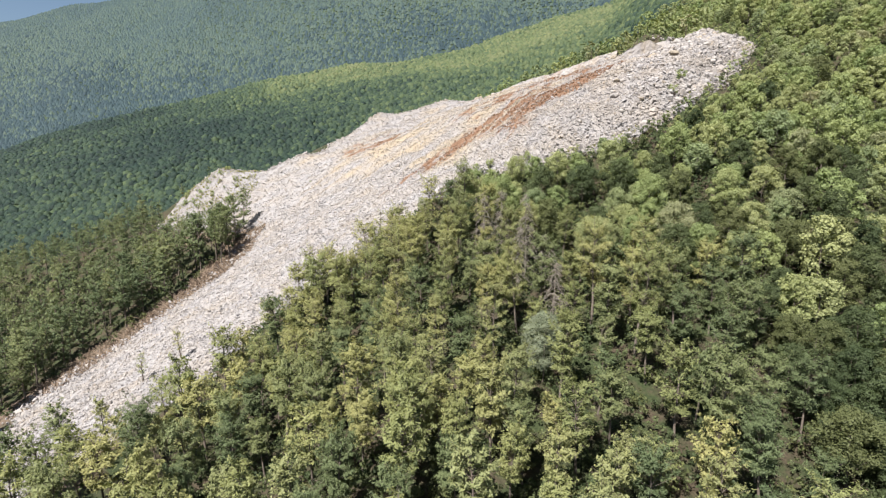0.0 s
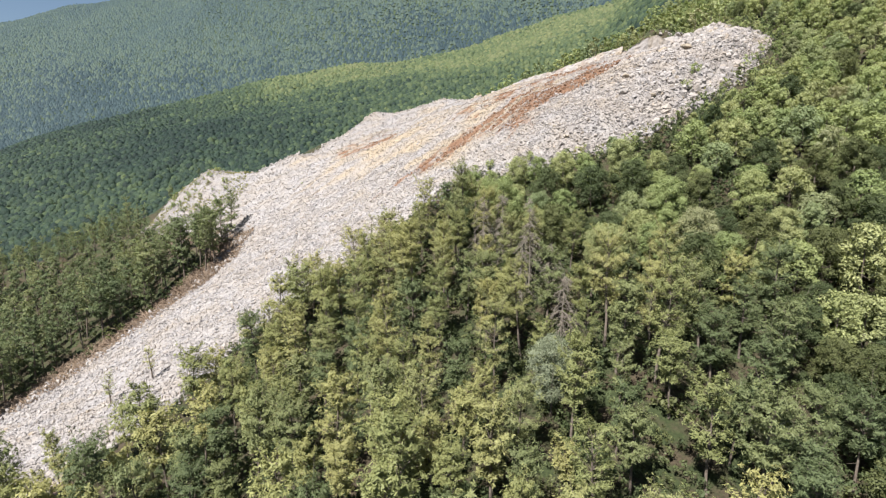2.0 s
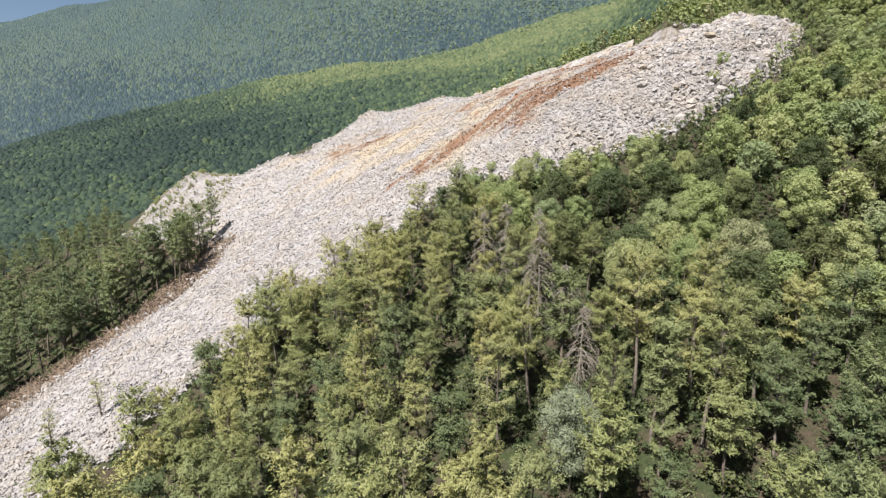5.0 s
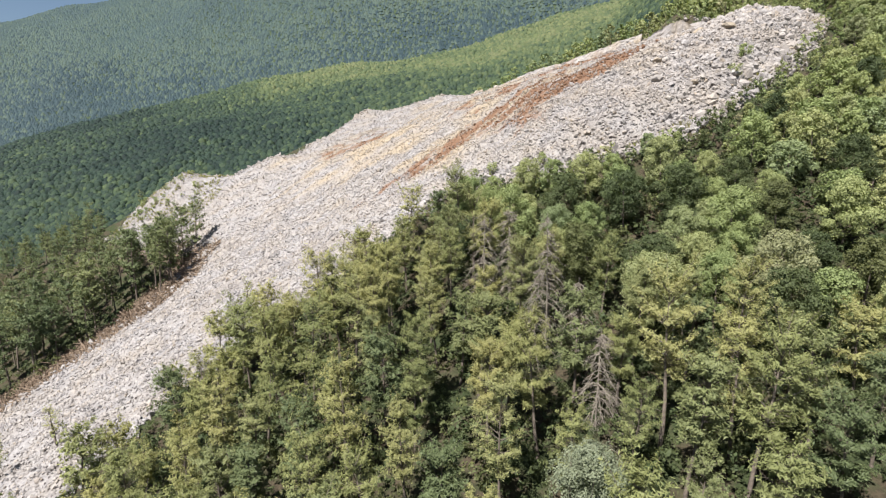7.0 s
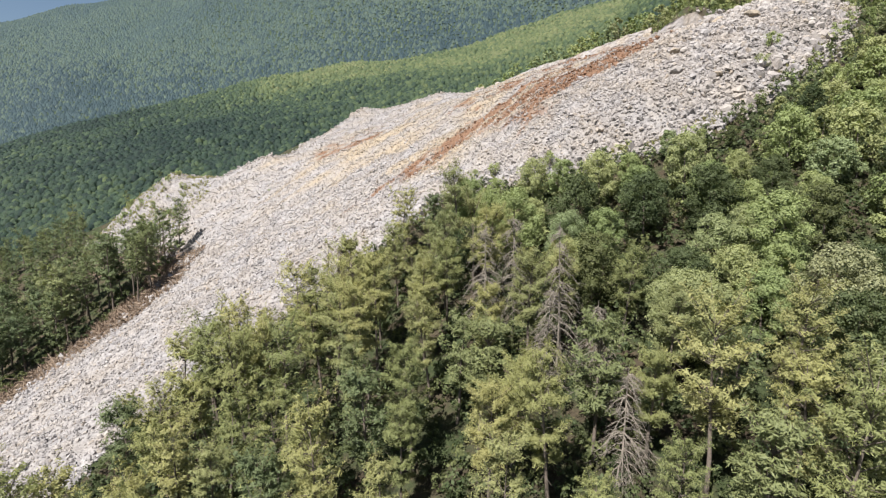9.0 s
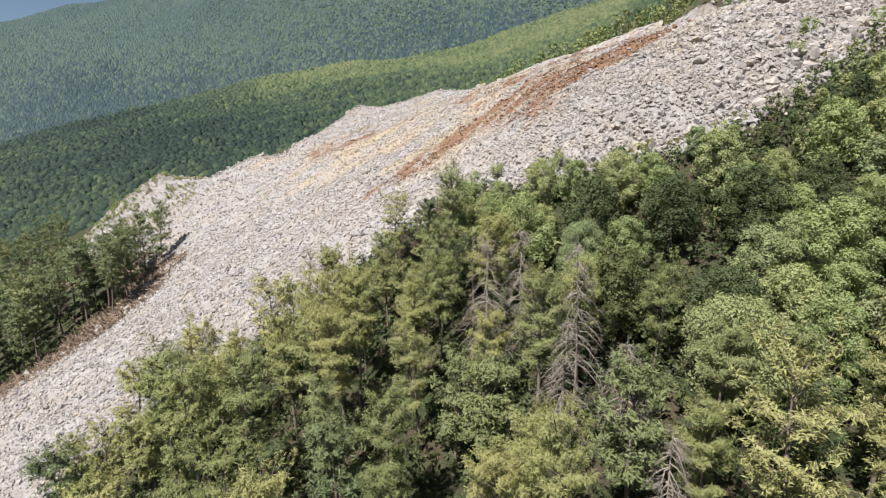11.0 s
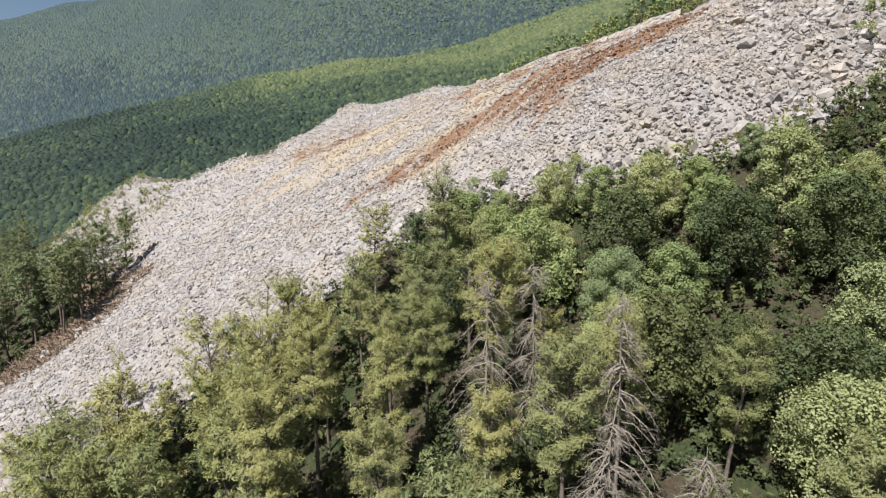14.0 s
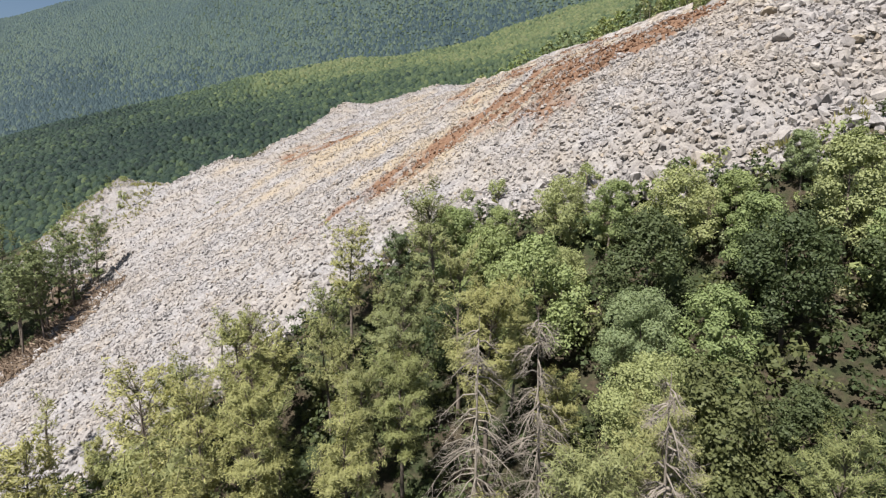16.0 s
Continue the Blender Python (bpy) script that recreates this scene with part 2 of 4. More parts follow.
# knolls and dips of the crest: place, height, half-width
KNOLLS = ((86, 247, -4.5, 9.0), (97, 247, -5.0, 6.5), (86, 231, -5.5, 12.0), (97, 239, -3.5, 8.0), (112, 236, 1.5, 8.0), (-165, 235, -6.0, 42.0), (-76, 274, 2.6, 8.0), (-66, 292, -4.5, 8.0), (-89, 277, -1.8, 7.0), (-40, 329, 3.8, 10.0), (-64, 281, -3.0, 6.0), (86, 268, -3.0, 7.0), (-55, 305, -3.0, 9.0), (60, 250, -3.6, 24.0), (20, 280, -1.6, 14.0), (96, 264, 6.5, 9.5))


def land(x, y):
    x, y = np.asarray(x, float), np.asarray(y, float)
    d, _ = segment_distance(x, y, RIDGE)
    deep = dump_depth(x, y)
    near = hillside(x, y) + 1.2 * ripple(x, y, 28, 2, 3)
    # the levelled tip at the upper left end, and the sag of the crest
    flank = np.maximum(-0.85 * (x + 128) - 0.53 * (y - 303), 0)
    near = np.minimum(near, 46.9 + 600 * ease(x, -93, 60) + 60 * ease(x, -93, -62) + 60 * ease(-y, -250, -190) - 0.72 * np.minimum(flank, 28) - 0.40 * np.maximum(flank - 28, 0))
    near = near - 3.5 * ease(y, 235, 310) * np.exp(-(((x + 32) / 34) ** 2)) - 2.0 * ease(y, 230, 280) * np.exp(-(((x - 45) / 30) ** 2))
    for kx, ky, rise, wide in KNOLLS:
        near = near + rise * np.exp(-((x - kx) ** 2 + (y - ky) ** 2) / wide**2)
    behind = np.where(inside(x, y, BEYOND), d, 0)
    near = near - 0.62 * behind - 0.002 * np.minimum(behind, 60) ** 2
    far = np.where(y > 380, far_hills(x, y), -1e4)
    z = np.where(behind > 0, np.maximum(near, np.maximum(far, -140 + 6 * ripple(x, y, 90, 3, 3))), near)
    # the tipped rock stands proud of the slope towards its upper end, the wood lies lower
    heap = -5.0 * ease(-deep, 0, 12) * ease(x, -75, -40) * ease(-y, -230, -180) + ease(deep, 0, 9) * (5.0 * ease(x, 5, 45) * ease(-y, -215, -175) + 0.6)
    return z + heap


def dump_relief(x, y):
    return 1.3 * ripple(x, y, 15, 21, 4) + 0.95 * ripple(x, y, 3.2, 22, 3)


# ---- building blocks ----
def mesh_from(name, verts, faces, mat=None, smooth=False, **attributes):
    """A mesh from arrays of points and of triangles or quads; attributes are one number a point."""
    verts, faces = np.asarray(verts, np.float32), np.asarray(faces, np.int32)
    n = faces.shape[1]
    me = bpy.data.meshes.new(name)
    me.vertices.add(len(verts))
    me.vertices.foreach_set("co", verts.ravel())
    me.loops.add(faces.size)
    me.loops.foreach_set("vertex_index", faces.ravel())
    me.polygons.add(len(faces))
    me.polygons.foreach_set("loop_start", np.arange(0, faces.size, n, dtype=np.int32))
    me.polygons.foreach_set("use_smooth", np.full(len(faces), smooth))
    for key, values in attributes.items():
        me.attributes.new(key, "FLOAT", "POINT").data.foreach_set("value", np.asarray(values, np.float32))
    if mat:
        me.materials.append(mat)
    me.update(calc_edges=True)
    me.validate()
    return me


def part(name, me, parent, label=""):
    ob = new(name, me)
    ob.parent = parent
    return tagged(ob, label)


def grid_faces(nx, ny):
    i = np.arange((ny - 1) * (nx - 1))
    a = i // (nx - 1) * nx + i % (nx - 1)
    return np.stack([a, a + 1, a + nx + 1, a + nx], -1)


def graded(knots):
    """Grid lines whose spacing runs from knot to knot: (place, spacing)."""
    out = [knots[0][0]]
    while out[-1] < knots[-1][0]:
        out.append(out[-1] + np.interp(out[-1], [k[0] for k in knots], [k[1] for k in knots]))
    return np.array(out)


# ---- the ground ----
def soil_bands(x, y):
    """Where rust-brown soil and ochre sand stain the tipped rock: broken streaks down the slope."""
    along = x * 0.80 + y * 0.60
    across = -x * 0.60 + y * 0.80 + 7 * ripple(x, y, 28, 31, 3)
    streak = ripple(along / 3.2, across, 6.0, 33, 4) + 0.7 * ripple(along / 1.6, across, 2.6, 34, 3)
    field = 0.95 * np.exp(-((across - 150) / 7) ** 2) * ease(along, 84, 98) * (1 - ease(along, 150, 180))
    field = np.maximum(field, 0.80 * np.exp(-((across - 166) / 22) ** 4) * ease(along, 126, 146) * (1 - ease(along, 215, 240)))
    field = np.maximum(field, 0.76 * np.exp(-((across - 131) / 15) ** 4) * ease(along, 110, 124) * (1 - ease(along, 165, 190)))
    field = np.maximum(field, 0.84 * np.exp(-((across - 229) / 13) ** 2) * ease(along, 112, 124) * (1 - ease(along, 140, 156)))
    soil = np.clip(2.6 * (field - 0.50 + 1.25 * streak), 0, 1) * ease(field, 0.1, 0.3)
    sand = 1.1 * np.exp(-((across - 215) / 48) ** 2) * ease(along, 84, 118) + np.exp(-((across - 140) / 28) ** 2) * ease(along, 92, 110) * (1 - ease(along, 170, 195))
    ochre = np.clip(1.0 * (0.75 * sand - 0.42 + 1.1 * ripple(along / 2, across, 9, 35, 4)), 0, 0.72)
    ochre = np.clip(ochre + 0.65 * np.exp(-((x - 82) ** 2 + (y - 241) ** 2) / 90) * (1 + ripple(x, y, 4, 36, 3)), 0, 0.72)
    return soil, ochre


def slope_shade(x, y):
    """1 where shade is put into the stone as grey: the right-hand, upper part of the tip."""
    return np.clip(ease(x - 0.15 * (y - 170) + 8 * ripple(x, y, 22, 39, 3), 4, 52), 0, 1)


def build_ground():
    xs = graded([(-4500, 220), (-1500, 60), (-400, 14), (-170, 3), (150, 3), (400, 14), (1500, 60), (4500, 220)])
    ys = graded([(-900, 120), (-60, 10), (40, 3), (340, 3), (600, 14), (2800, 30), (4700, 220)])
    x, y = np.meshgrid(xs, ys)
    x, y = x.ravel(), y.ravel()
    deep = dump_depth(x, y)
    z = land(x, y) - 2.5 * ease(deep, 0, 6)
    soil = np.clip(ease(-np.abs(deep + 4.5), -11, -5) * (x < -60) * (y < 240) * (0.80 + 1.1 * ripple(x, y, 8, 27, 3)), 0, 1)
    me = mesh_from("ground", np.stack([x, y, z], -1), grid_faces(len(xs), len(ys)), FLOOR, True, soil=soil, wooded=ease(y, 300, 420) * 0.9)
    tagged(new("ground", me), "wooded mountain slope with brown leaf litter and moss", "ground", kind="structure")


def build_dump():
    xs, ys = np.arange(-142, 120, 1.3), np.arange(62, 342, 1.3)
    x, y = np.meshgrid(xs, ys)
    shape, x, y = x.shape, x.ravel(), y.ravel()
    deep = dump_depth(x, y)
    z = land(x, y) + dump_relief(x, y) * ease(deep, 0, 5) - 2.2 * ease(-deep, -1, 4) + 0.2
    soil, ochre = soil_bands(x, y)
    faces = grid_faces(len(xs), len(ys))
    faces = faces[(deep[faces] > -3).all(1)]
    used, faces = np.unique(faces, return_inverse=True)
    me = mesh_from("rock_dump", np.stack([x, y, z], -1)[used], faces.reshape(-1, 4), RUBBLE, True, soil=soil[used], ochre=ochre[used], greyed=slope_shade(x, y)[used])
    tagged(new("rock_dump", me), "bright white slope of tipped quarry stone with rust streaks", "scree slope", kind="structure")


build_ground()
build_dump()


# ---- rocks ----
def rock_hull(rng, points=12, stretch=(1.0, 0.8, 0.65), boxy=0.5):
    """One chunky block, about 1 m long: the hull of points spread over a rounded box."""
    bm = bmesh.new()
    for k in range(points):
        z = 1 - (2 * k + 1) / points
        a = 2.39996 * k + rng.normal(0, 0.25)
        r = math.sqrt(max(0, 1 - z * z))
        p = np.array([r * math.cos(a), r * math.sin(a), z]) + rng.normal(0, 0.13, 3)
        p = p / (boxy * np.abs(p).max() + (1 - boxy) * np.linalg.norm(p)) * rng.uniform(0.85, 1.0)
        bm.verts.new(0.5 * p * np.array(stretch))
    bmesh.ops.convex_hull(bm, input=bm.verts[:])
    bmesh.ops.delete(bm, geom=[v for v in bm.verts if not v.link_faces], context="VERTS")
    bmesh.ops.triangulate(bm, faces=bm.faces[:])
    bm.verts.index_update()
    v = np.array([p.co[:] for p in bm.verts])
    f = np.array([[p.index for p in face.verts] for face in bm.faces])
    bm.free()
    return v, f


def turned(rng, n):
    """n random turns as matrices."""
    q = rng.normal(size=(n, 4))
    q /= np.linalg.norm(q, axis=1)[:, None]
    w, x, y, z = q.T
    return np.stack([1 - 2 * (y * y + z * z), 2 * (x * y - z * w), 2 * (x * z + y * w), 2 * (x * y + z * w), 1 - 2 * (x * x + z * z), 2 * (y * z - x * w), 2 * (x * z - y * w), 2 * (y * z + x * w), 1 - 2 * (x * x + y * y)], -1).reshape(n, 3, 3)


def many(templates, which, places, turns, sizes):
    """Joins copies of the templates into one pair of arrays; also gives each point's copy."""
    vs, fs, owner, base = [], [], [], 0
    for k, (v, f) in enumerate(templates):
        i = np.flatnonzero(which == k)
        if not len(i):
            continue
        p = np.einsum("nij,vj->nvi", turns[i], v) * sizes[i][:, None, None] + places[i][:, None, :]
        vs.append(p.reshape(-1, 3))
        fs.append((f[None] + base + (np.arange(len(i)) * len(v))[:, None, None]).reshape(-1, f.shape[1]))
        owner.append(np.repeat(i, len(v)))
        base += len(i) * len(v)
    return np.concatenate(vs), np.concatenate(fs), np.concatenate(owner)


def coarse_zone(x, y):
    """1 where big blocks lie: the upper, right-hand part of the tip."""
    band, _ = segment_distance(x, y, np.array([(94, 240), (80, 196), (60, 158)], float))
    return np.clip(ease(x - 0.25 * (y - 170), 25, 75), 0, 1) * (0.30 + 0.70 * np.exp(-((band / 14) ** 2)))


def dump_surface(x, y):
    deep = dump_depth(x, y)
    return land(x, y) + dump_relief(x, y) * ease(deep, 0, 5) - 2.2 * ease(-deep, -1, 4) + 0.2


ROCKS = np.random.default_rng(11)
HULLS = [rock_hull(ROCKS, ROCKS.integers(8, 11), (1, ROCKS.uniform(0.65, 0.95), ROCKS.uniform(0.45, 0.8))) for _ in range(14)]


def build_rubble(count=96000):
    x, y = ROCKS.uniform(-142, 120, 7 * count), ROCKS.uniform(64, 338, 7 * count)
    deep, zone = dump_depth(x, y), coarse_zone(x, y)
    keep = deep > np.where((x < -62) & (y > 118), -8.0, -3.0) * ROCKS.random(len(x)) ** 1.6 - 0.5
    keep &= ROCKS.random(len(x)) < np.where(y < 215 + 30 * ease(x, 60, 80), np.where(x > 8 + 0.35 * (y - 150), 1.0, 0.50), 0.26)
    keep &= ROCKS.random(len(x)) > 0.6 * soil_bands(x, y)[0]
    keep &= segment_distance(x, y, np.array([(82, 256), (89, 252), (98, 251)], float))[0] > 4.5
    x, y = x[keep][:count], y[keep][:count]
    n = len(x)
    zone, rim = coarse_zone(x, y), ease(-dump_depth(x, y), -7, 0)
    # many small stones, few large: the blocks grow towards the upper end and along the rim
    size = np.minimum(0.33 * ROCKS.random(n) ** -(0.29 + 0.09 * zone), 0.90 + 0.45 * zone + 0.5 * rim) * (1 + 0.18 * zone + 0.08 * slope_shade(x, y)) * (1 + 0.4 * rim)
    z = np.where(dump_depth(x, y) < 0, land(x, y) + 0.1, dump_surface(x, y)) + size * (0.24 - 0.14 * zone)
    turns = turned(ROCKS, n)
    v, f, owner = many(HULLS, ROCKS.integers(0, len(HULLS), n), np.stack([x, y, z], -1), turns, size * 1.25)
    soil, ochre = soil_bands(x, y)
    keep_clean = ROCKS.random(n) < 0.36
    soil, ochre = np.where(keep_clean, soil * 0.25, soil), np.where(keep_clean, ochre * 0.3, ochre)
    me = mesh_from("rubble", v, f, ROCK, False, soil=soil[owner], ochre=ochre[owner], greyed=slope_shade(x, y)[owner])
    tagged(new("rubble", me), "loose pale limestone rubble covering the tipped slope", "rubble", kind="stuff")


def build_boulders():
    meshes = []
    for k in range(10):
        v, f = rock_hull(ROCKS, 36, (1, ROCKS.uniform(0.7, 0.95), ROCKS.uniform(0.5, 0.8)), 0.42)
        stain = 0.55 if k in (3, 8) else 0.0
        meshes.append(mesh_from("boulder", v, f, ROCK, False, soil=np.zeros(len(v)), ochre=np.full(len(v), stain), greyed=np.full(len(v), 0.45 * (k % 3) / 2)))
    made = 0
    while made < 210:
        x, y = ROCKS.uniform(-120, 112), ROCKS.uniform(90, 285)
        deep = float(dump_depth(x, y))
        zone = float(coarse_zone(x, y))
        edge = deep < 9 and (x < -55 or x > 0) and y < 215
        if deep < 0.5 or math.hypot(x - 93, y - 243) < 10 or ROCKS.random() > (0.8 * zone + ((0.6 if x < -55 else 0.16) if edge else 0.012)):
            continue
        size = ROCKS.uniform(0.9, 1.7) + ROCKS.random() ** 3 * 2.6 * zone
        if x < 30:
            size = min(size, ROCKS.uniform(1.0, 2.0))
        k = ROCKS.integers(0, 10)
        ob = new("boulder", meshes[k])
        z = float(dump_surface(x, y))
        ob.matrix_world = pose(x, y, z + 0.14 * size, ROCKS.uniform(-25, 25), ROCKS.uniform(-25, 25), ROCKS.uniform(0, 360)) @ Matrix.Scale(size, 4)
        tagged(ob, "ochre-stained limestone block lying on the tip" if k in (3, 8) else "angular pale grey limestone block lying on the tip", "boulder", "blocks on the tip")
        made += 1


# ---- trees ----
def tube(points, radii, sides=5):
    """A tapered tube along points, as triangles."""
    points, verts, faces = np.asarray(points, float), [], []
    for i, (p, r) in enumerate(zip(points, radii)):
        d = points[min(i + 1, len(points) - 1)] - points[max(i - 1, 0)]
        d /= np.linalg.norm(d) + 1e-9
        a = np.cross(d, (0.3, 0.95, 0.1) if abs(d[2]) > 0.8 else (0, 0, 1))
        a /= np.linalg.norm(a) + 1e-9
        b = np.cross(d, a)
        for k in range(sides):
            w = 2 * math.pi * k / sides
            verts.append(p + r * (math.cos(w) * a + math.sin(w) * b))
    for i in range(len(points) - 1):
        for k in range(sides):
            a, b = i * sides + k, i * sides + (k + 1) % sides
            faces += [(a, b, b + sides), (a, b + sides, a + sides)]
    return np.array(verts), np.array(faces)


def joined(pieces):
    vs, fs, base = [], [], 0
    for v, f in pieces:
        vs.append(v)
        fs.append(f + base)
        base += len(v)
    return np.concatenate(vs), np.concatenate(fs)


def sprays(rng, centres, ways, blades, length, width, spread):
    """Tufts of pointed blades that share a foot: needles or leaf sprays."""
    n = len(centres)
    d = ways[:, None, :] + spread * rng.normal(size=(n, blades, 3))
    d /= np.linalg.norm(d, axis=2)[..., None]
    s = np.cross(d, ways[:, None, :] + np.array([0, 0, 0.5]) + 0.25 * rng.normal(size=(n, blades, 3)))
    s /= np.linalg.norm(s, axis=2)[..., None] + 1e-9
    size = rng.uniform(0.7, 1.3, (n, blades, 1))
    root = centres[:, None] + d * (0.12 * length * size)
    v = np.stack([root - s * width * size, root + s * width * size, centres[:, None] + d * length * size], 2)
    return v.reshape(-1, 3), np.arange(n * blades * 3).reshape(-1, 3)


def leaves(rng, centres, normals, blades, length, width, loose, scatter_by):
    """Small pointed leaves or needle fans round each centre, turned towards the light side of their clump."""
    n = len(centres)
    up = normals[:, None, :] + loose * rng.normal(size=(n, blades, 3))
    up /= np.linalg.norm(up, axis=2)[..., None] + 1e-9
    d = np.cross(up, rng.normal(size=(n, blades, 3)))
    d /= np.linalg.norm(d, axis=2)[..., None] + 1e-9
    side = np.cross(up, d)
    size = rng.uniform(0.65, 1.35, (n, blades, 1))
    c = centres[:, None] + scatter_by * rng.normal(size=(n, blades, 3))
    v = np.stack([c - d * length * 0.5 * size, c + side * width * 0.5 * size, c + d * length * 0.5 * size, c - side * width * 0.5 * size], 2)
    return v.reshape(-1, 3), np.arange(n * blades * 4).reshape(-1, 4)


def pine_shape(rng, height=14.0, whorls=10, boughs=5, tufts=10, blades=6, length=0.44, width=0.10, sides=3, bare=0.36, reach=2.8):
    """A pine: leaning bare stem, uneven whorls of upswept boughs that carry pads of needles, gaps between."""
    lean = rng.normal(0, 0.3, 2)
    levels = np.linspace(0, 1, 7)
    stem = np.stack([lean[0] * levels**2 + 0.12 * np.sin(levels * 7), lean[1] * levels**2, height * levels - 0.5], -1)
    wood = [tube(stem, 0.19 * (1 - levels) ** 0.8 + 0.02, max(sides + 2, 4))]
    for w in range(4):
        k, a = rng.uniform(0.5, 1.0) * bare, rng.uniform(0, 2 * math.pi)
        foot = np.array([np.interp(k, levels, stem[:, 0]), np.interp(k, levels, stem[:, 1]), height * k - 0.5])
        tip = foot + np.array([math.cos(a), math.sin(a), rng.uniform(-0.4, 0.2)]) * rng.uniform(0.5, 1.4)
        wood.append(tube([foot, tip], (0.028, 0.01), 3))
    centres, ways = [], []
    full = rng.uniform(0.20, 0.46)
    for w in range(whorls):
        k = min(max(bare + (1 - bare) * ((w + rng.uniform(-0.45, 0.45)) / whorls), bare), 0.98)
        crown = (k - bare) / (1 - bare)
        girth = (0.50 + 0.50 * min(1, crown / full)) if crown < full else math.sqrt(max(0.03, 1 - ((crown - full) / (1.04 - full)) ** 1.75))
        for b in range(boughs):
            if rng.random() < 0.18:
                continue
            a = 2 * math.pi * (b + 0.6 * w + rng.uniform(-0.35, 0.35)) / boughs
            far = reach * girth * rng.uniform(0.62, 1.18)
            rise = math.tan(radians(-4 + 58 * crown + rng.normal(0, 11)))
            k = min(0.98, max(bare, k + rng.normal(0, 0.022)))
            foot = np.array([np.interp(k, levels, stem[:, 0]), np.interp(k, levels, stem[:, 1]), height * k - 0.5])
            out = np.array([math.cos(a), math.sin(a), 0])
            t = np.array([0, 0.5, 1.0])
            line = foot + out * (far * t)[:, None] + np.array([0, 0, 1]) * (far * (rise * t + 0.20 * t * t))[:, None]
            wood.append(tube(line, (0.042, 0.028, 0.012), sides))
            side = np.array([-out[1], out[0], 0])
            for j in range(tufts):
                r = math.sqrt((j + 0.5) / tufts) * rng.uniform(0.75, 1.1)
                q = rng.uniform(0, 2 * math.pi)
                s = 0.68 + 0.40 * r * math.cos(q)
                off = 0.42 * r * math.sin(q) * (0.75 + 0.35 * s)
                c = foot + out * far * s + np.array([0, 0, far * (rise * s + 0.20 * s * s) + 0.26 * (1 - r * r) + rng.normal(0, 0.10)]) + side * off * far + rng.normal(0, 0.05, 3)
                centres.append(c)
                ways.append(out * (0.25 + 0.55 * r * math.cos(q)) + side * 0.6 * r * math.sin(q) + np.array([0, 0, 0.85]))
    for k in range(5):
        centres.append(stem[-1] + rng.normal(0, 0.14, 3) - (0, 0, 0.15 + 0.12 * k))
        ways.append((rng.normal(0, 0.5), rng.normal(0, 0.5), 0.8))
    ways = np.array(ways)
    return joined(wood), leaves(rng, np.array(centres), ways / np.linalg.norm(ways, axis=1)[:, None], blades, length, width, 0.44, 0.13)


def broad_shape(rng, height=10.5, blobs=20, per_blob=40, blades=4, length=0.42, width=0.26, limbs=7, girth=3.2):
    """A broadleaf tree: stem that forks into limbs, crown of billowing leafy clumps with gaps."""
    fork = height * 0.32
    wood = [tube([(0, 0, -0.5), (0.08, 0.05, fork * 0.5), (0.02, 0.1, fork), (0.15, 0, height * 0.7)], (0.17, 0.14, 0.11, 0.04), 5)]
    centres, ways = [], []
    for b in range(blobs):
        a, k = 2.4 * b + rng.uniform(-0.5, 0.5), (b + rng.random()) / blobs
        up = fork * 0.75 + (height * 0.90 - fork * 0.75) * k
        wide = girth * math.sin(math.pi * (0.22 + 0.72 * k)) ** 0.8 * rng.uniform(0.5, 1.0)
        c = np.array([math.cos(a) * wide, math.sin(a) * wide, up])
        if b < limbs:
            wood.append(tube([(0.02, 0.05, fork * rng.uniform(0.7, 1.1)), c * (0.55, 0.55, 0.75), c], (0.07, 0.05, 0.02), 3))
        r = rng.uniform(0.7, 1.25) * girth * 0.34 * np.array([1, 1, 0.74])
        d = rng.normal(size=(per_blob, 3))
        d[:, 2] += 0.5
        d /= np.linalg.norm(d, axis=1)[:, None]
        lump = 1 + 0.16 * np.sin(5 * d[:, :1] + 3 * b) * np.cos(4 * d[:, 1:2] + b)
        centres.append(c + d * r * lump * rng.uniform(0.70, 1.06, (per_blob, 1)))
        ways.append(d + np.array([0, 0, 0.30]))
    ways = np.concatenate(ways)
    return joined(wood), leaves(rng, np.concatenate(centres), ways / np.linalg.norm(ways, axis=1)[:, None], blades, length, width, 0.42, 0.13)


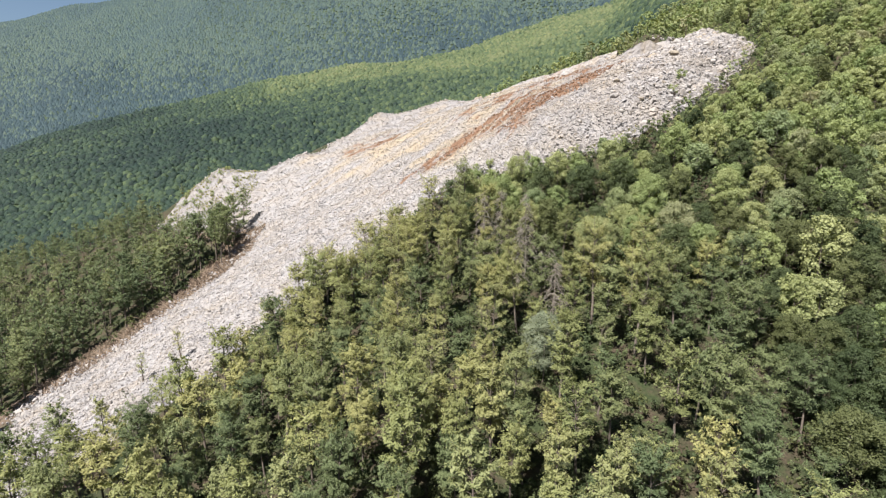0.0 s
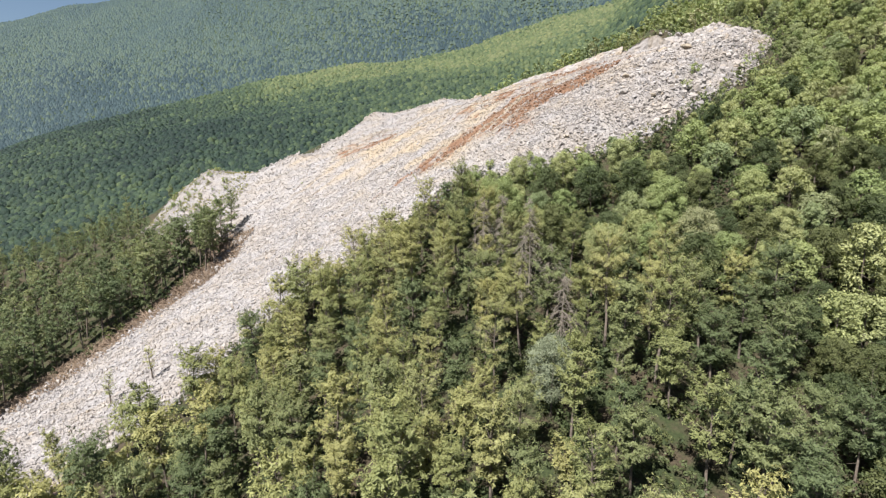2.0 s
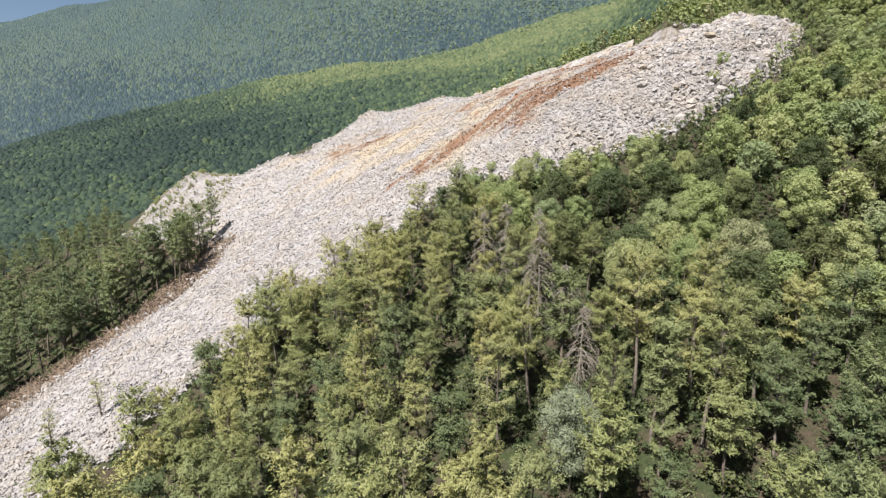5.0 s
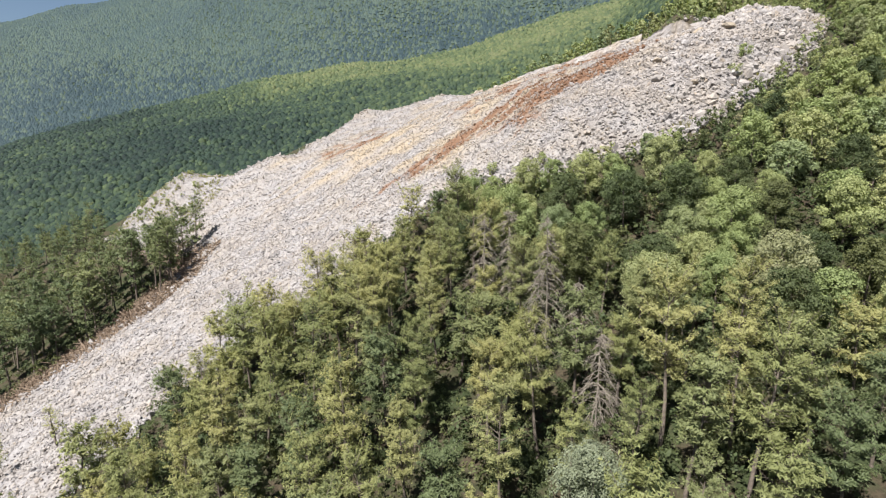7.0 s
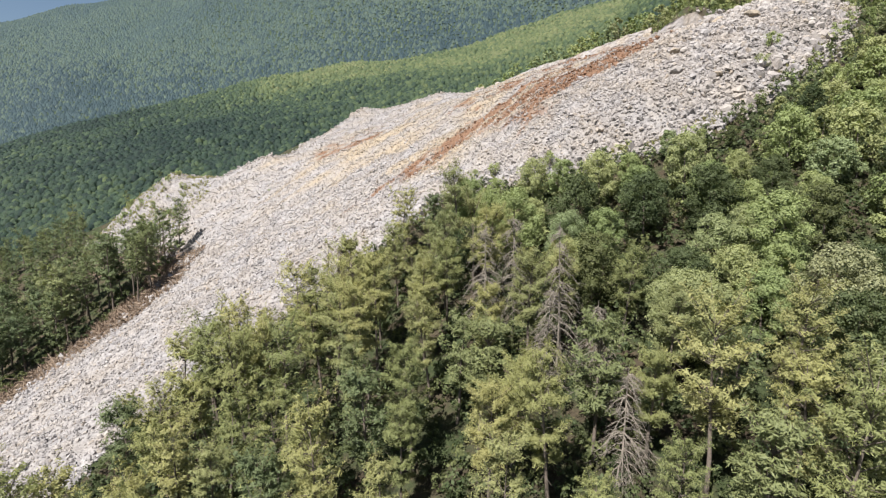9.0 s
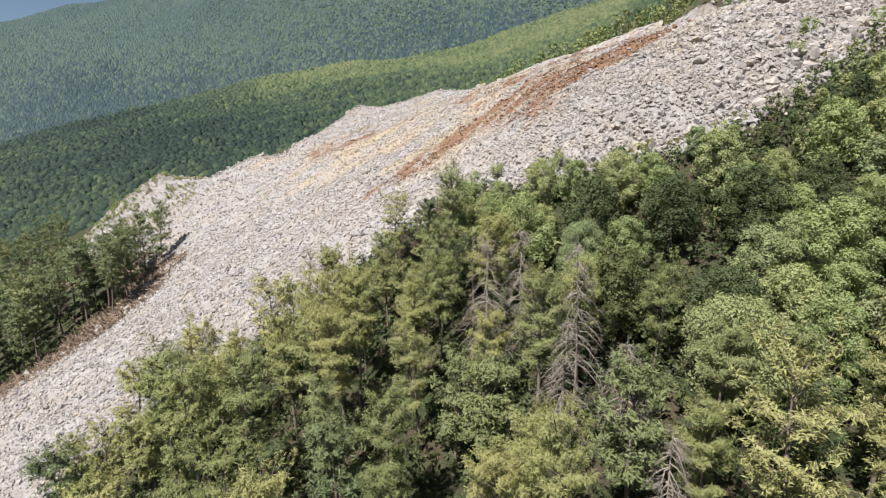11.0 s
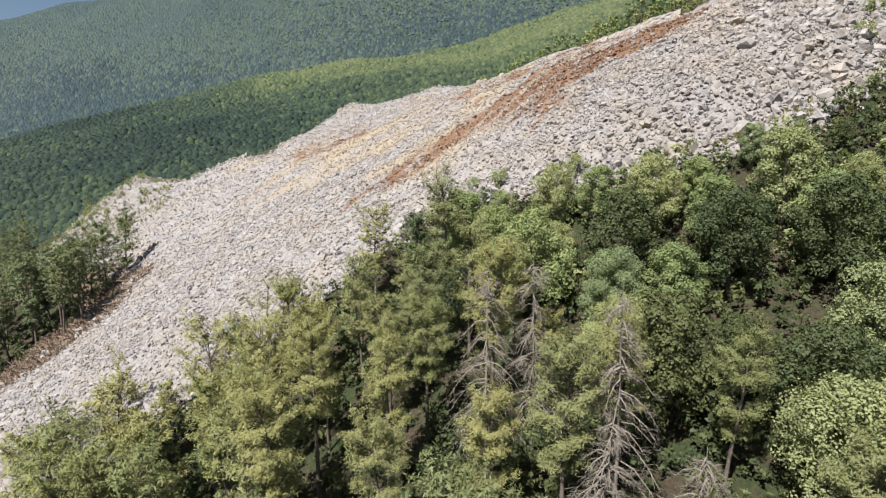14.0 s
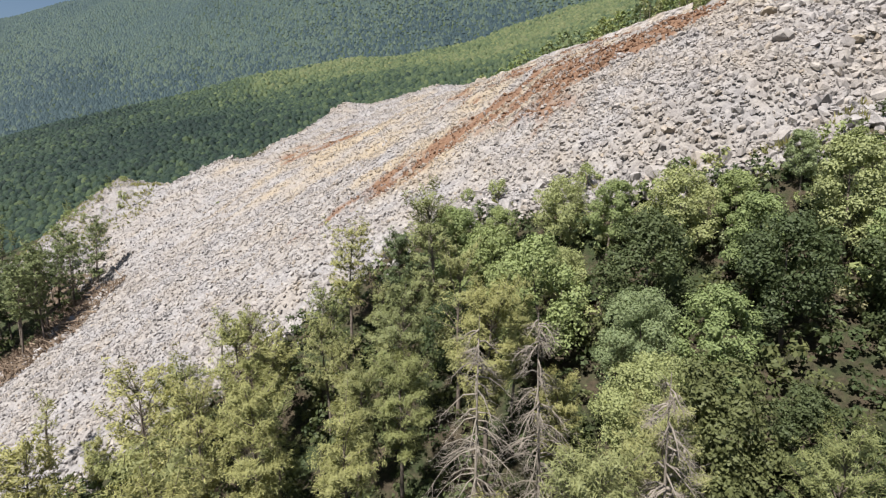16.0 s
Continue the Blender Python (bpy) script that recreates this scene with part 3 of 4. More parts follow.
def dead_shape(rng, height=11.0):
    """A bare dead pine: grey stem with drooping broken boughs and twigs."""
    levels = np.linspace(0, 1, 9)
    stem = np.stack([0.15 * np.sin(levels * 5), 0.2 * levels**2, height * levels - 0.5], -1)
    wood, tips = [tube(stem, 0.15 * (1 - levels) + 0.02, 6)], []
    for w in range(78):
        k = 0.20 + 0.77 * rng.random()
        a, far = rng.uniform(0, 2 * math.pi), 4.3 * (1.1 - k) ** 0.7 * rng.uniform(0.35, 1.1)
        out = np.array([math.cos(a), math.sin(a), 0])
        foot = np.array([np.interp(k, levels, stem[:, 0]), np.interp(k, levels, stem[:, 1]), height * k - 0.5])
        t = np.array([0, 0.35, 0.7, 1.0])
        line = foot + out * (far * t)[:, None] + np.array([0, 0, 1]) * (far * (0.18 * t - 0.85 * t * t))[:, None] + rng.normal(0, 0.04, (4, 3))
        wood.append(tube(line, (0.06, 0.046, 0.03, 0.012), 4))
        for j in range(10):
            s = rng.uniform(0.3, 1)
            p = np.array([np.interp(s, t, line[:, i]) for i in range(3)])
            q = p + (out * rng.uniform(0, 0.5) + np.cross(out, (0, 0, 1)) * rng.uniform(-0.7, 0.7) + np.array([0, 0, rng.uniform(-0.6, 0.1)])) * far * 0.35
            wood.append(tube([p, q], (0.022, 0.009), 3))
            tips.append(q)
    tips = np.array(tips)
    ways = tips * (1, 1, 0) / (np.linalg.norm(tips * (1, 1, 0), axis=1)[:, None] + 0.01) + (0, 0, -0.5)
    wood.append(sprays(rng, tips, ways, 4, 0.55, 0.009, 0.6))
    return joined(wood)


TREES = np.random.default_rng(5)


def tree_thing(name, shape, leaf, wood_mat, label, category, group):
    """An empty at the foot of the tree, with its stem and its crown."""
    (wv, wf), (lv, lf) = shape
    root = tagged(new(name), label, category, group)
    part("trunk", mesh_from("trunk", wv, wf, wood_mat, True), root)
    part("crown", mesh_from("crown", lv, lf, leaf, False, tree=np.zeros(len(lv))), root)
    root.matrix_world = pose(0, 0, -900)
    return root


def scatter(n, xr, yr, gap, rng):
    """Points at random, none nearer than gap to another."""
    taken, out = {}, []
    for x, y in zip(rng.uniform(*xr, n), rng.uniform(*yr, n)):
        i, j = int(x // gap), int(y // gap)
        if any((x - p) ** 2 + (y - q) ** 2 < gap * gap for a in (i - 1, i, i + 1) for b in (j - 1, j, j + 1) for p, q in taken.get((a, b), ())):
            continue
        taken.setdefault((i, j), []).append((x, y))
        out.append((x, y))
    return np.array(out)


DEAD_AT = ((17.3, 108.7), (15.2, 104.3), (9.2, 117.4), (13.2, 118.2), (20.5, 103.0), (20.5, 94.0))


def build_forest():
    p = scatter(90000, (-270, 320), (32, 430), 4.75, TREES)
    x, y = p.T
    deep = dump_depth(x, y)
    d, _ = segment_distance(x, y, RIDGE)
    behind = inside(x, y, BEYOND)
    strip = np.where((x < -62) & (y > 118), np.where(y < 190, 8.0 + 5.0 * ripple(x, y, 16, 29, 2), 2.5 * (y < 216)), np.where(x < 20, 4.0, 1.2 + 1.8 * ease(x, 45, 60))) + 0.6
    seen = (np.abs(x) < 15 + 0.89 * y) & (deep < -strip) & (TREES.random(len(x)) > np.where(x < -62, 0.08, 0.04)) & ~(behind & ((d > 85) | ((x < 24) & (x > -125)) | ((x < -60) & (d > 8)))) & ~((x < -90) & (x > -128) & (y > 232))
    for px, py in DEAD_AT:
        seen &= ~((np.abs(x - px) < 2.6) & (y < py + 2.0) & (y > py - 4.0))
    seen &= np.hypot(x - 16.2, y - 78.6) > 4.6
    x, y = x[seen], y[seen]
    mixed = ripple(x, y, 30, 41, 3)
    broad = np.where(x < -60, -0.95, (x + 0.25 * (y - 120) - 17) / 22 - 1.3 * ease(-y, -108, -85)) + 0.9 * mixed > 0
    broad |= (y > 205) & (x > 0)
    z = land(x, y)
    rim = -dump_depth(x, y)
    stunt = np.where((x > -62) & (y < 245), np.where(x > 45, 0.38 + 0.62 * ease(rim, 3, 14), 0.50 + 0.50 * ease(rim, 1, 11)), 1.0) * np.where(x < -62, 1.2 - 0.35 * ease(y, 205, 232), 1.0)
    near = np.hypot(x - 11, y - 109)
    order = np.argsort(near)
    rank = np.zeros(len(x), int)
    for kind in (False, True):
        i = order[broad[order] == kind]
        rank[i] = np.arange(len(i))
    olive, bright = "olive-green pine with a bare grey-brown stem on the wooded slope", "bright green broadleaf tree with a rounded uneven crown"
    slope_pines, slope_broads = "pines on the slope", "broadleaf trees on the slope"

    def pine_model(leaf, label, low, high, *detail):
        return tree_thing("pine_tree", pine_shape(TREES, TREES.uniform(low, high), *detail, TREES.uniform(0.38, 0.54), TREES.uniform(2.1, 3.0)), leaf, BARK, label, "pine tree", slope_pines)

    def broad_model(leaf, label, *detail):
        return tree_thing("broadleaf_tree", broad_shape(TREES, TREES.uniform(8.5, 12), *detail, TREES.uniform(2.6, 3.6)), leaf, BARK, label, "tree", slope_broads)

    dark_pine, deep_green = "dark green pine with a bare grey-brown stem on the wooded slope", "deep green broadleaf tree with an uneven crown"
    pines_fine = [pine_model(NEEDLES, olive, 11.5, 15, 10, 6, 16, 10, 0.34, 0.070, 4) for _ in range(5)]
    pines_close = [pine_model(NEEDLES, olive, 11.5, 15, 10, 6, 24, 16, 0.28, 0.046, 4) for _ in range(4)]
    broads_close = [broad_model(LEAVES, bright, 30, 150, 7, 0.155, 0.095, 10) for _ in range(3)]
    pines = [pine_model(NEEDLES, olive, 11.5, 15, 10, 6, 14, 8, 0.38, 0.095, 3) for _ in range(5)]
    pines_mid = [pine_model(NEEDLES, olive, 11.5, 15, 9, 6, 11, 6, 0.44, 0.140, 3) for _ in range(5)]
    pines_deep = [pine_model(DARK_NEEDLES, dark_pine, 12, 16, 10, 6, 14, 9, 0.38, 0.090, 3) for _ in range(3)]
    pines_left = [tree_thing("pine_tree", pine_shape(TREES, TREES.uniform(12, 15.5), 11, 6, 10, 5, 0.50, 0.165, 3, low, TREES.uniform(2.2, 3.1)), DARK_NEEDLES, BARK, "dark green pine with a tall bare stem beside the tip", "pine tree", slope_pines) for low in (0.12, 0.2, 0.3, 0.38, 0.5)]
    broads_fine = [broad_model(LEAVES, bright, 26, 120, 5, 0.205, 0.125, 9) for _ in range(4)]
    broads_mid = [broad_model(LEAVES, bright, 22, 60, 4, 0.34, 0.21, 5) for _ in range(5)]
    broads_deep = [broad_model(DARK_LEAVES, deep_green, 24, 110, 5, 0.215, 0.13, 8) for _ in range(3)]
    single = rank < 290
    for i in np.flatnonzero(single):
        tier = 0 if near[i] < 21 else 1 if near[i] < 34 else 2 if near[i] < 50 else 3
        models = ((broads_close, broads_fine, broads_fine, broads_mid) if broad[i] else (pines_close, pines_fine, pines, pines_left if x[i] < -62 else pines_mid))[tier]
        # dark greens stand thicker in the hollows: shade there is put into colour
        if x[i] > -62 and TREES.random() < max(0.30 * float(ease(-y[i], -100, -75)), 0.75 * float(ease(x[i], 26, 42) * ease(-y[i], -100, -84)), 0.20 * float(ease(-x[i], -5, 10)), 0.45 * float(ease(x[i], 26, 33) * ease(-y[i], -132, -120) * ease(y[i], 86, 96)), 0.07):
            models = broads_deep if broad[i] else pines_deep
        m = pose(x[i], y[i], z[i], TREES.normal(0, 2.5), TREES.normal(0, 2.5), TREES.uniform(0, 360)) @ Matrix.Scale(TREES.choice((0.78, 0.92, 1.0, 1.08, 1.22)) * TREES.uniform(0.94, 1.06) * stunt[i], 4)
        copy_thing(models[TREES.integers(0, len(models))], m)
    for model in (*pines, *pines_close, *broads_close, *pines_mid, *pines_fine, *pines_left, *broads_mid, *broads_fine, *pines_deep, *broads_deep):
        for o in (*model.children_recursive, model):
            bpy.data.objects.remove(o)
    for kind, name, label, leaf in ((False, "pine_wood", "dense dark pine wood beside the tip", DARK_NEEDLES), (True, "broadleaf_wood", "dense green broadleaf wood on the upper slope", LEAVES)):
        i = np.flatnonzero(~single & (broad == kind))
        shapes = []
        for _ in range(5):
            if kind:
                shapes.append(broad_shape(TREES, TREES.uniform(8, 11), 15, 17, 3, 0.66, 0.46, 2, TREES.uniform(2.8, 3.7)))
            else:
                shapes.append(pine_shape(TREES, TREES.uniform(12.0, 15.0), 9, 5, 6, 4, 0.72, 0.20, 3, TREES.uniform(0.3, 0.48), TREES.uniform(2.0, 2.7)))
        if kind:
            shapes += [broad_shape(TREES, TREES.uniform(8, 11), 13, 11, 3, 0.90, 0.64, 1, TREES.uniform(2.8, 3.7)) for _ in range(3)]
        which, n = np.where(kind & (y[i] > 215), TREES.integers(5, 8, len(i)), TREES.integers(0, 5, len(i))), len(i)
        a, size = TREES.uniform(0, 2 * math.pi, n), TREES.uniform(0.7, 1.12, n) * stunt[i]
        turns = np.zeros((n, 3, 3))
        turns[:, 0, 0] = turns[:, 1, 1] = np.cos(a)
        turns[:, 1, 0], turns[:, 0, 1], turns[:, 2, 2] = np.sin(a), -np.sin(a), 1
        root = None
        for piece, mat in ((1, leaf), (0, BARK)):
            v, f, owner = many([shape[piece] for shape in shapes], which, np.stack([x[i], y[i], z[i]], -1), turns, size)
            ob = new(name if piece else "trunks", mesh_from(name, v, f, mat, not piece, tree=TREES.random(n)[owner]))
            if piece:
                root = tagged(ob, label, "woods", kind="stuff")
            else:
                ob.parent = root


def far_crown(rng, rings):
    """The upper side of a far crown, uneven, about 1 m wide."""
    sides = 6 if rings > 1 else 5
    verts, faces = [(rng.normal(0, 0.06), rng.normal(0, 0.06), 0.42 * rng.uniform(0.85, 1.15))], []
    for k in range(rings):
        low = (k + 1) / rings
        for j in range(sides):
            a, r = 2 * math.pi * (j + 0.5 * k) / sides, 0.52 * math.sin(0.5 * math.pi * low) ** 0.7 * rng.uniform(0.75, 1.25)
            verts.append((r * math.cos(a), r * math.sin(a), 0.42 - 0.75 * low**1.6 + rng.normal(0, 0.05)))
    for j in range(sides):
        q = (j + 1) % sides
        faces.append((0, 1 + j, 1 + q))
        for k in range(rings - 1):
            a, b = 1 + k * sides, 1 + (k + 1) * sides
            faces += [(a + j, b + j, a + q), (a + q, b + j, b + q)]
    return np.array(verts), np.array(faces)


def build_far_woods():
    for name, label, near, far, gap, rings in (("spur_woods", "green wooded spur across the valley", 310, 1220, 5.4, 2), ("mountain_woods", "distant bluish wooded mountain side", 1180, 2950, 8.2, 1)):
        close = near < 1000
        lumps = [far_crown(TREES, rings) for _ in range(12)]
        gx, gy = np.meshgrid(np.arange(-0.92 * far, 0.62 * far, gap), np.arange(near, far, gap))
        x, y = (g.ravel() + TREES.uniform(-0.5, 0.5, g.size) * gap for g in (gx, gy))
        seen = (x > -0.92 * y) & (x < np.where(y < 700, 0.62, 0.50) * y)
        x, y = x[seen], y[seen]
        d, _ = segment_distance(x, y, RIDGE)
        ok = (inside(x, y, BEYOND) & (d > 40)) | (y > 425)
        x, y = x[ok], y[ok]
        n = len(x)
        size = gap * ((1.25 if close else 1.4) + 0.75 * TREES.random(n) ** 1.5)
        z = land(x, y) + (0.10 + TREES.normal(0, 0.09 if close else 0.05, n)) * size
        v, f, owner = many(lumps, TREES.integers(0, 12, n), np.stack([x, y, z], -1), upright(TREES, n), size)
        # cloud shade painted into the spur's crown tone: lower left and a band
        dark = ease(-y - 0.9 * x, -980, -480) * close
        shade_band = ease(1080 + 0.05 * x - y, 60, 105) * (1 - ease(1080 + 0.05 * x - y, 165, 230)) * ease(x, -640, -420) * (1 - ease(x, -110, 60)) * close
        # mountain tone falls with distance towards the haze-blue stops
        level = 0.70 - 0.54 * np.maximum(dark, 0.85 * shade_band) if close else 0.72 - 0.42 * ease(y, 1300, 2300) + 0.12 * ease(x - 0.6 * (y - 1700), -600, 400)
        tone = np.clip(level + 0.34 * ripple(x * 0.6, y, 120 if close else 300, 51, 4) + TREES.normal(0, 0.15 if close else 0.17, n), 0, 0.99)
        tagged(new(name, mesh_from(name, v, f, FAR_LEAVES if close else HAZED_MOUNTAIN_LEAVES, True, tree=tone[owner])), label, "woods", kind="stuff")


# ---- undergrowth and single trees ----
def upright(rng, n):
    a = rng.uniform(0, 2 * math.pi, n)
    turns = np.zeros((n, 3, 3))
    turns[:, 0, 0] = turns[:, 1, 1] = np.cos(a)
    turns[:, 1, 0], turns[:, 0, 1], turns[:, 2, 2] = np.sin(a), -np.sin(a), 1
    return turns


def build_undergrowth():
    p = scatter(16000, (-190, 150), (38, 215), 3.5, TREES)
    x, y = p.T
    keep = (dump_depth(x, y) < -1.0) & (np.abs(x) < 20 + 0.95 * y) & ~((x < -62) & (dump_depth(x, y) > -7)) & ~((x > -45) & (x < 78) & (y > 60) & (y < 156))
    x, y = x[keep], y[keep]
    n = len(x)
    shapes = [broad_shape(TREES, 3.0, 5, 11, 2, 0.42, 0.27, 2, 1.3)[1] for _ in range(5)]
    v, f, owner = many(shapes, TREES.integers(0, 5, n), np.stack([x, y, land(x, y)], -1), upright(TREES, n), TREES.uniform(0.6, 1.5, n))
    p = scatter(16000, (-45, 78), (60, 156), 1.85, TREES)
    p = p[(dump_depth(p[:, 0], p[:, 1]) < -1.5)]
    m = len(p)
    fine = [broad_shape(TREES, 2.6, 5, 15, 2, 0.32, 0.20, 2, 1.1)[1] for _ in range(4)]
    v2, f2, owner2 = many(fine, TREES.integers(0, 4, m), np.stack([p[:, 0], p[:, 1], land(p[:, 0], p[:, 1])], -1), upright(TREES, m), TREES.uniform(0.7, 1.6, m))
    v, f, owner, n = np.concatenate([v, v2]), np.concatenate([f, f2 + len(v)]), np.concatenate([owner, owner2 + n]), n + m
    # the dark leaves also stand in for shade in the gaps
    tagged(new("undergrowth", mesh_from("undergrowth", v, f, DARK_LEAVES, False, tree=TREES.random(n)[owner])), "low deep green shrubs under and between the trees", "undergrowth", kind="stuff")
    q = scatter(14000, (-20, 125), (128, 265), 2.5, TREES)
    rim = dump_depth(q[:, 0], q[:, 1])
    q = q[(rim < -0.4) & (rim > -16) & ((q[:, 1] > 150) | (q[:, 0] > 18))]
    m = len(q)
    v, f, owner = many(fine, TREES.integers(0, 4, m), np.stack([q[:, 0], q[:, 1], land(q[:, 0], q[:, 1])], -1), upright(TREES, m), TREES.uniform(0.6, 1.4, m))
    tagged(new("rim_shrubs", mesh_from("rim_shrubs", v, f, LEAVES, False, tree=TREES.random(m)[owner])), "low bright green shrubs along the rim of the tip", "undergrowth", kind="stuff")


def build_dead_pines():
    rows = ((17.3, 108.7, 51.6, 13.5), (15.2, 104.3, 45.2, 9.5), (9.2, 117.4, 51.3, 12.5), (13.2, 118.2, 51.2, 11.0), (20.5, 103.0, 44.0, 9.0), (20.5, 94.0, 40.5, 10.0))
    for x, y, top, tall in rows:
        foot = float(land(x, y))
        root = tagged(new("dead_pine"), "bare grey dead pine with drooping broken boughs", "dead tree", "dead pines in the wood")
        v, f = dead_shape(TREES, max(top - foot, 6.0))
        part("trunk", mesh_from("trunk", v, f, DEAD_WOOD, True), root)
        root.matrix_world = pose(x, y, foot, 0, 0, TREES.uniform(0, 360))
    for x, y, tall in ((-150, 216, 14), (-13.5, 139, 10)):
        (wv, wf), (lv, lf) = pine_shape(TREES, tall, 10, 5, 9, 5, 0.46, 0.08, 3, 0.25, 1.9)
        root = tagged(new("withered_pine"), "withered pine with rust-brown needles at the wood's edge", "pine tree", "withered pines")
        part("trunk", mesh_from("trunk", wv, wf, BARK, True), root)
        part("crown", mesh_from("crown", lv, lf, BROWN_LEAVES, False, tree=np.zeros(len(lv))), root)
        root.matrix_world = pose(x, y, float(land(x, y)))
    for x, y, tall in ((-36, 139, 9), (-17, 141, 12), (-64, 121, 8), (-72, 118, 7), (22, 148, 6)):
        (wv, wf), (lv, lf) = pine_shape(TREES, tall, 7, 4, 6, 5, 0.42, 0.07, 4, 0.42, 1.5)
        root = tagged(new("young_pine"), "thin young pine with sparse boughs at the foot of the tip", "pine tree", "thin pines beside the tip")
        part("trunk", mesh_from("trunk", wv, wf, BARK, True), root)
        part("crown", mesh_from("crown", lv, lf, NEEDLES, False, tree=np.zeros(len(lv))), root)
        root.matrix_world = pose(x, y, float(dump_surface(x, y)) - 0.2)
    for x, y, tall, lean in ((5.0, 153.5, 8.5, -2), (8.0, 152.5, 9.0, -24), (6.5, 152.0, 6.0, 9)):
        t = np.linspace(0, 1, 5)
        me = mesh_from("snag", *tube(np.stack([0.1 * np.sin(t * 4), 0 * t, tall * t - 0.4], -1), 0.16 - 0.1 * t, 6), DEAD_WOOD, True)
        ob = tagged(new("snag", me), "bare grey snapped pole leaning beside the tip", "dead tree", "bare poles")
        ob.matrix_world = pose(x, y, float(land(x, y)), 0, lean, 0)


def build_silver_tree():
    """A round grey-green broadleaf tree that stands out in the lower wood."""
    (wv, wf), (lv, lf) = broad_shape(np.random.default_rng(43), 12.8, 34, 130, 5, 0.19, 0.10, 9, 3.5)
    root = tagged(new("broadleaf_tree"), "round silvery grey-green broadleaf tree among olive pines", "tree")
    part("trunk", mesh_from("trunk", wv, wf, BARK, True), root)
    part("crown", mesh_from("crown", lv, lf, SILVER_LEAVES, False, tree=np.zeros(len(lv))), root)
    root.matrix_world = pose(16.2, 79.9, float(land(16.2, 79.9)))


def build_debris():
    """Broken timber and brushwood along the lower left edge of the tip."""
    rng = np.random.default_rng(23)
    edge = DUMP[:5]
    logs = []
    for _ in range(6):
        t = np.linspace(0, 1, 4)
        logs.append(mesh_from("log", *tube(np.stack([t - 0.5, 0.03 * np.sin(t * 5 + rng.random()), 0.02 * np.cos(t * 6)], -1), np.array([0.024, 0.022, 0.018, 0.012]), 6), LOG_WOOD, True))
    def spot(width):
        k = rng.integers(0, len(edge) - 1)
        p = edge[k] + (edge[k + 1] - edge[k]) * rng.random()
        out = np.array([-(edge[k + 1] - edge[k])[1], (edge[k + 1] - edge[k])[0]])
        p = p + out / np.linalg.norm(out) * rng.uniform(-3.5, width)
        return p[0], p[1]
    for _ in range(130):
        x, y = spot(9)
        size = rng.uniform(3, 9)
        ob = new("log", logs[rng.integers(0, 6)])
        ob.matrix_world = pose(x, y, float(land(x, y)) + 0.25, rng.normal(0, 8), rng.normal(-12, 12), rng.uniform(0, 360)) @ Matrix.Scale(size, 4)
        tagged(ob, "snapped brown tree stem lying in the debris", "log", "stems in the debris")
    pieces, n = [], 9000
    for _ in range(5):
        pieces.append(tube([(-0.5, 0, 0), (0, 0.06, 0.05), (0.5, 0, 0.1)], (0.036, 0.030, 0.014), 3))
    at = np.array([spot(13) for _ in range(n)])
    places = np.stack([at[:, 0], at[:, 1], land(at[:, 0], at[:, 1]) + rng.uniform(0, 0.5, n)], -1)
    v, f, _ = many(pieces, rng.integers(0, 5, n), places, turned(rng, n), rng.uniform(0.8, 3.2, n))
    tagged(new("brushwood", mesh_from("brushwood", v, f, LOG_WOOD)), "tangled brown brushwood and roots along the tip's edge", "brushwood", kind="stuff")


FACE = ((81.5, 254.5), (84, 251.8), (89, 249.6), (94, 248.4), (98, 248.8))


def cut_face(name, label, line, heights, seed, lean=0.28):
    """A fluted, leaning rock wall with a broken top: front, back, lid and ends."""
    line = np.array(line, float)
    run = np.concatenate([[0], np.cumsum(np.hypot(*np.diff(line, axis=0).T))])
    nu, nv = int(run[-1] / 0.42), 18
    u, v = np.meshgrid(np.linspace(0, run[-1], nu), np.linspace(0, 1, nv))
    u, v = u.ravel(), v.ravel()
    fx, fy = np.interp(u, run, line[:, 0]), np.interp(u, run, line[:, 1])
    foot = land(fx, fy) - 1.5
    tall = np.interp(u, run, heights) * (1 + 0.20 * ripple(u, 0 * u, 3.0, seed, 3)) + 1.5
    flute = 0.7 * ripple(u, v * 2, 2.2, seed + 1, 4) + 0.4 * ripple(u, v * 9, 1.2, seed + 2, 3)
    z = foot + tall * v
    push = flute + lean * tall * v
    wx, wy = fx + push * 0.45, fy + push * 0.89
    front, behind = np.stack([wx, wy, z], -1), np.stack([wx + 2.5, wy + 5.0, z - 1.2 * v], -1)
    sheet, n = grid_faces(nu, nv), nu * nv
    a = np.arange((nv - 1) * nu, n - 1)
    lid = np.stack([a, a + 1, a + 1 + n, a + n], -1)
    left = np.arange(0, (nv - 1) * nu, nu)
    ends = [np.stack([c, c + n, c + nu + n, c + nu], -1) for c in (left, left + nu - 1)]
    stain = np.clip(0.06 + 0.6 * ripple(u, v * 3, 3.5, seed + 3, 3), 0, 0.75)
    rust = np.clip(1.6 * ripple(u, v * 3, 5.0, seed + 4, 3) - 0.35, 0, 0.6)
    me = mesh_from(name, np.concatenate([front, behind]), np.concatenate([sheet, sheet[:, ::-1] + n, lid, *ends]), ROCK, False, soil=np.tile(rust, 2), ochre=np.tile(stain, 2), greyed=np.zeros(2 * n))
    tagged(new(name, me), label, "rock face")


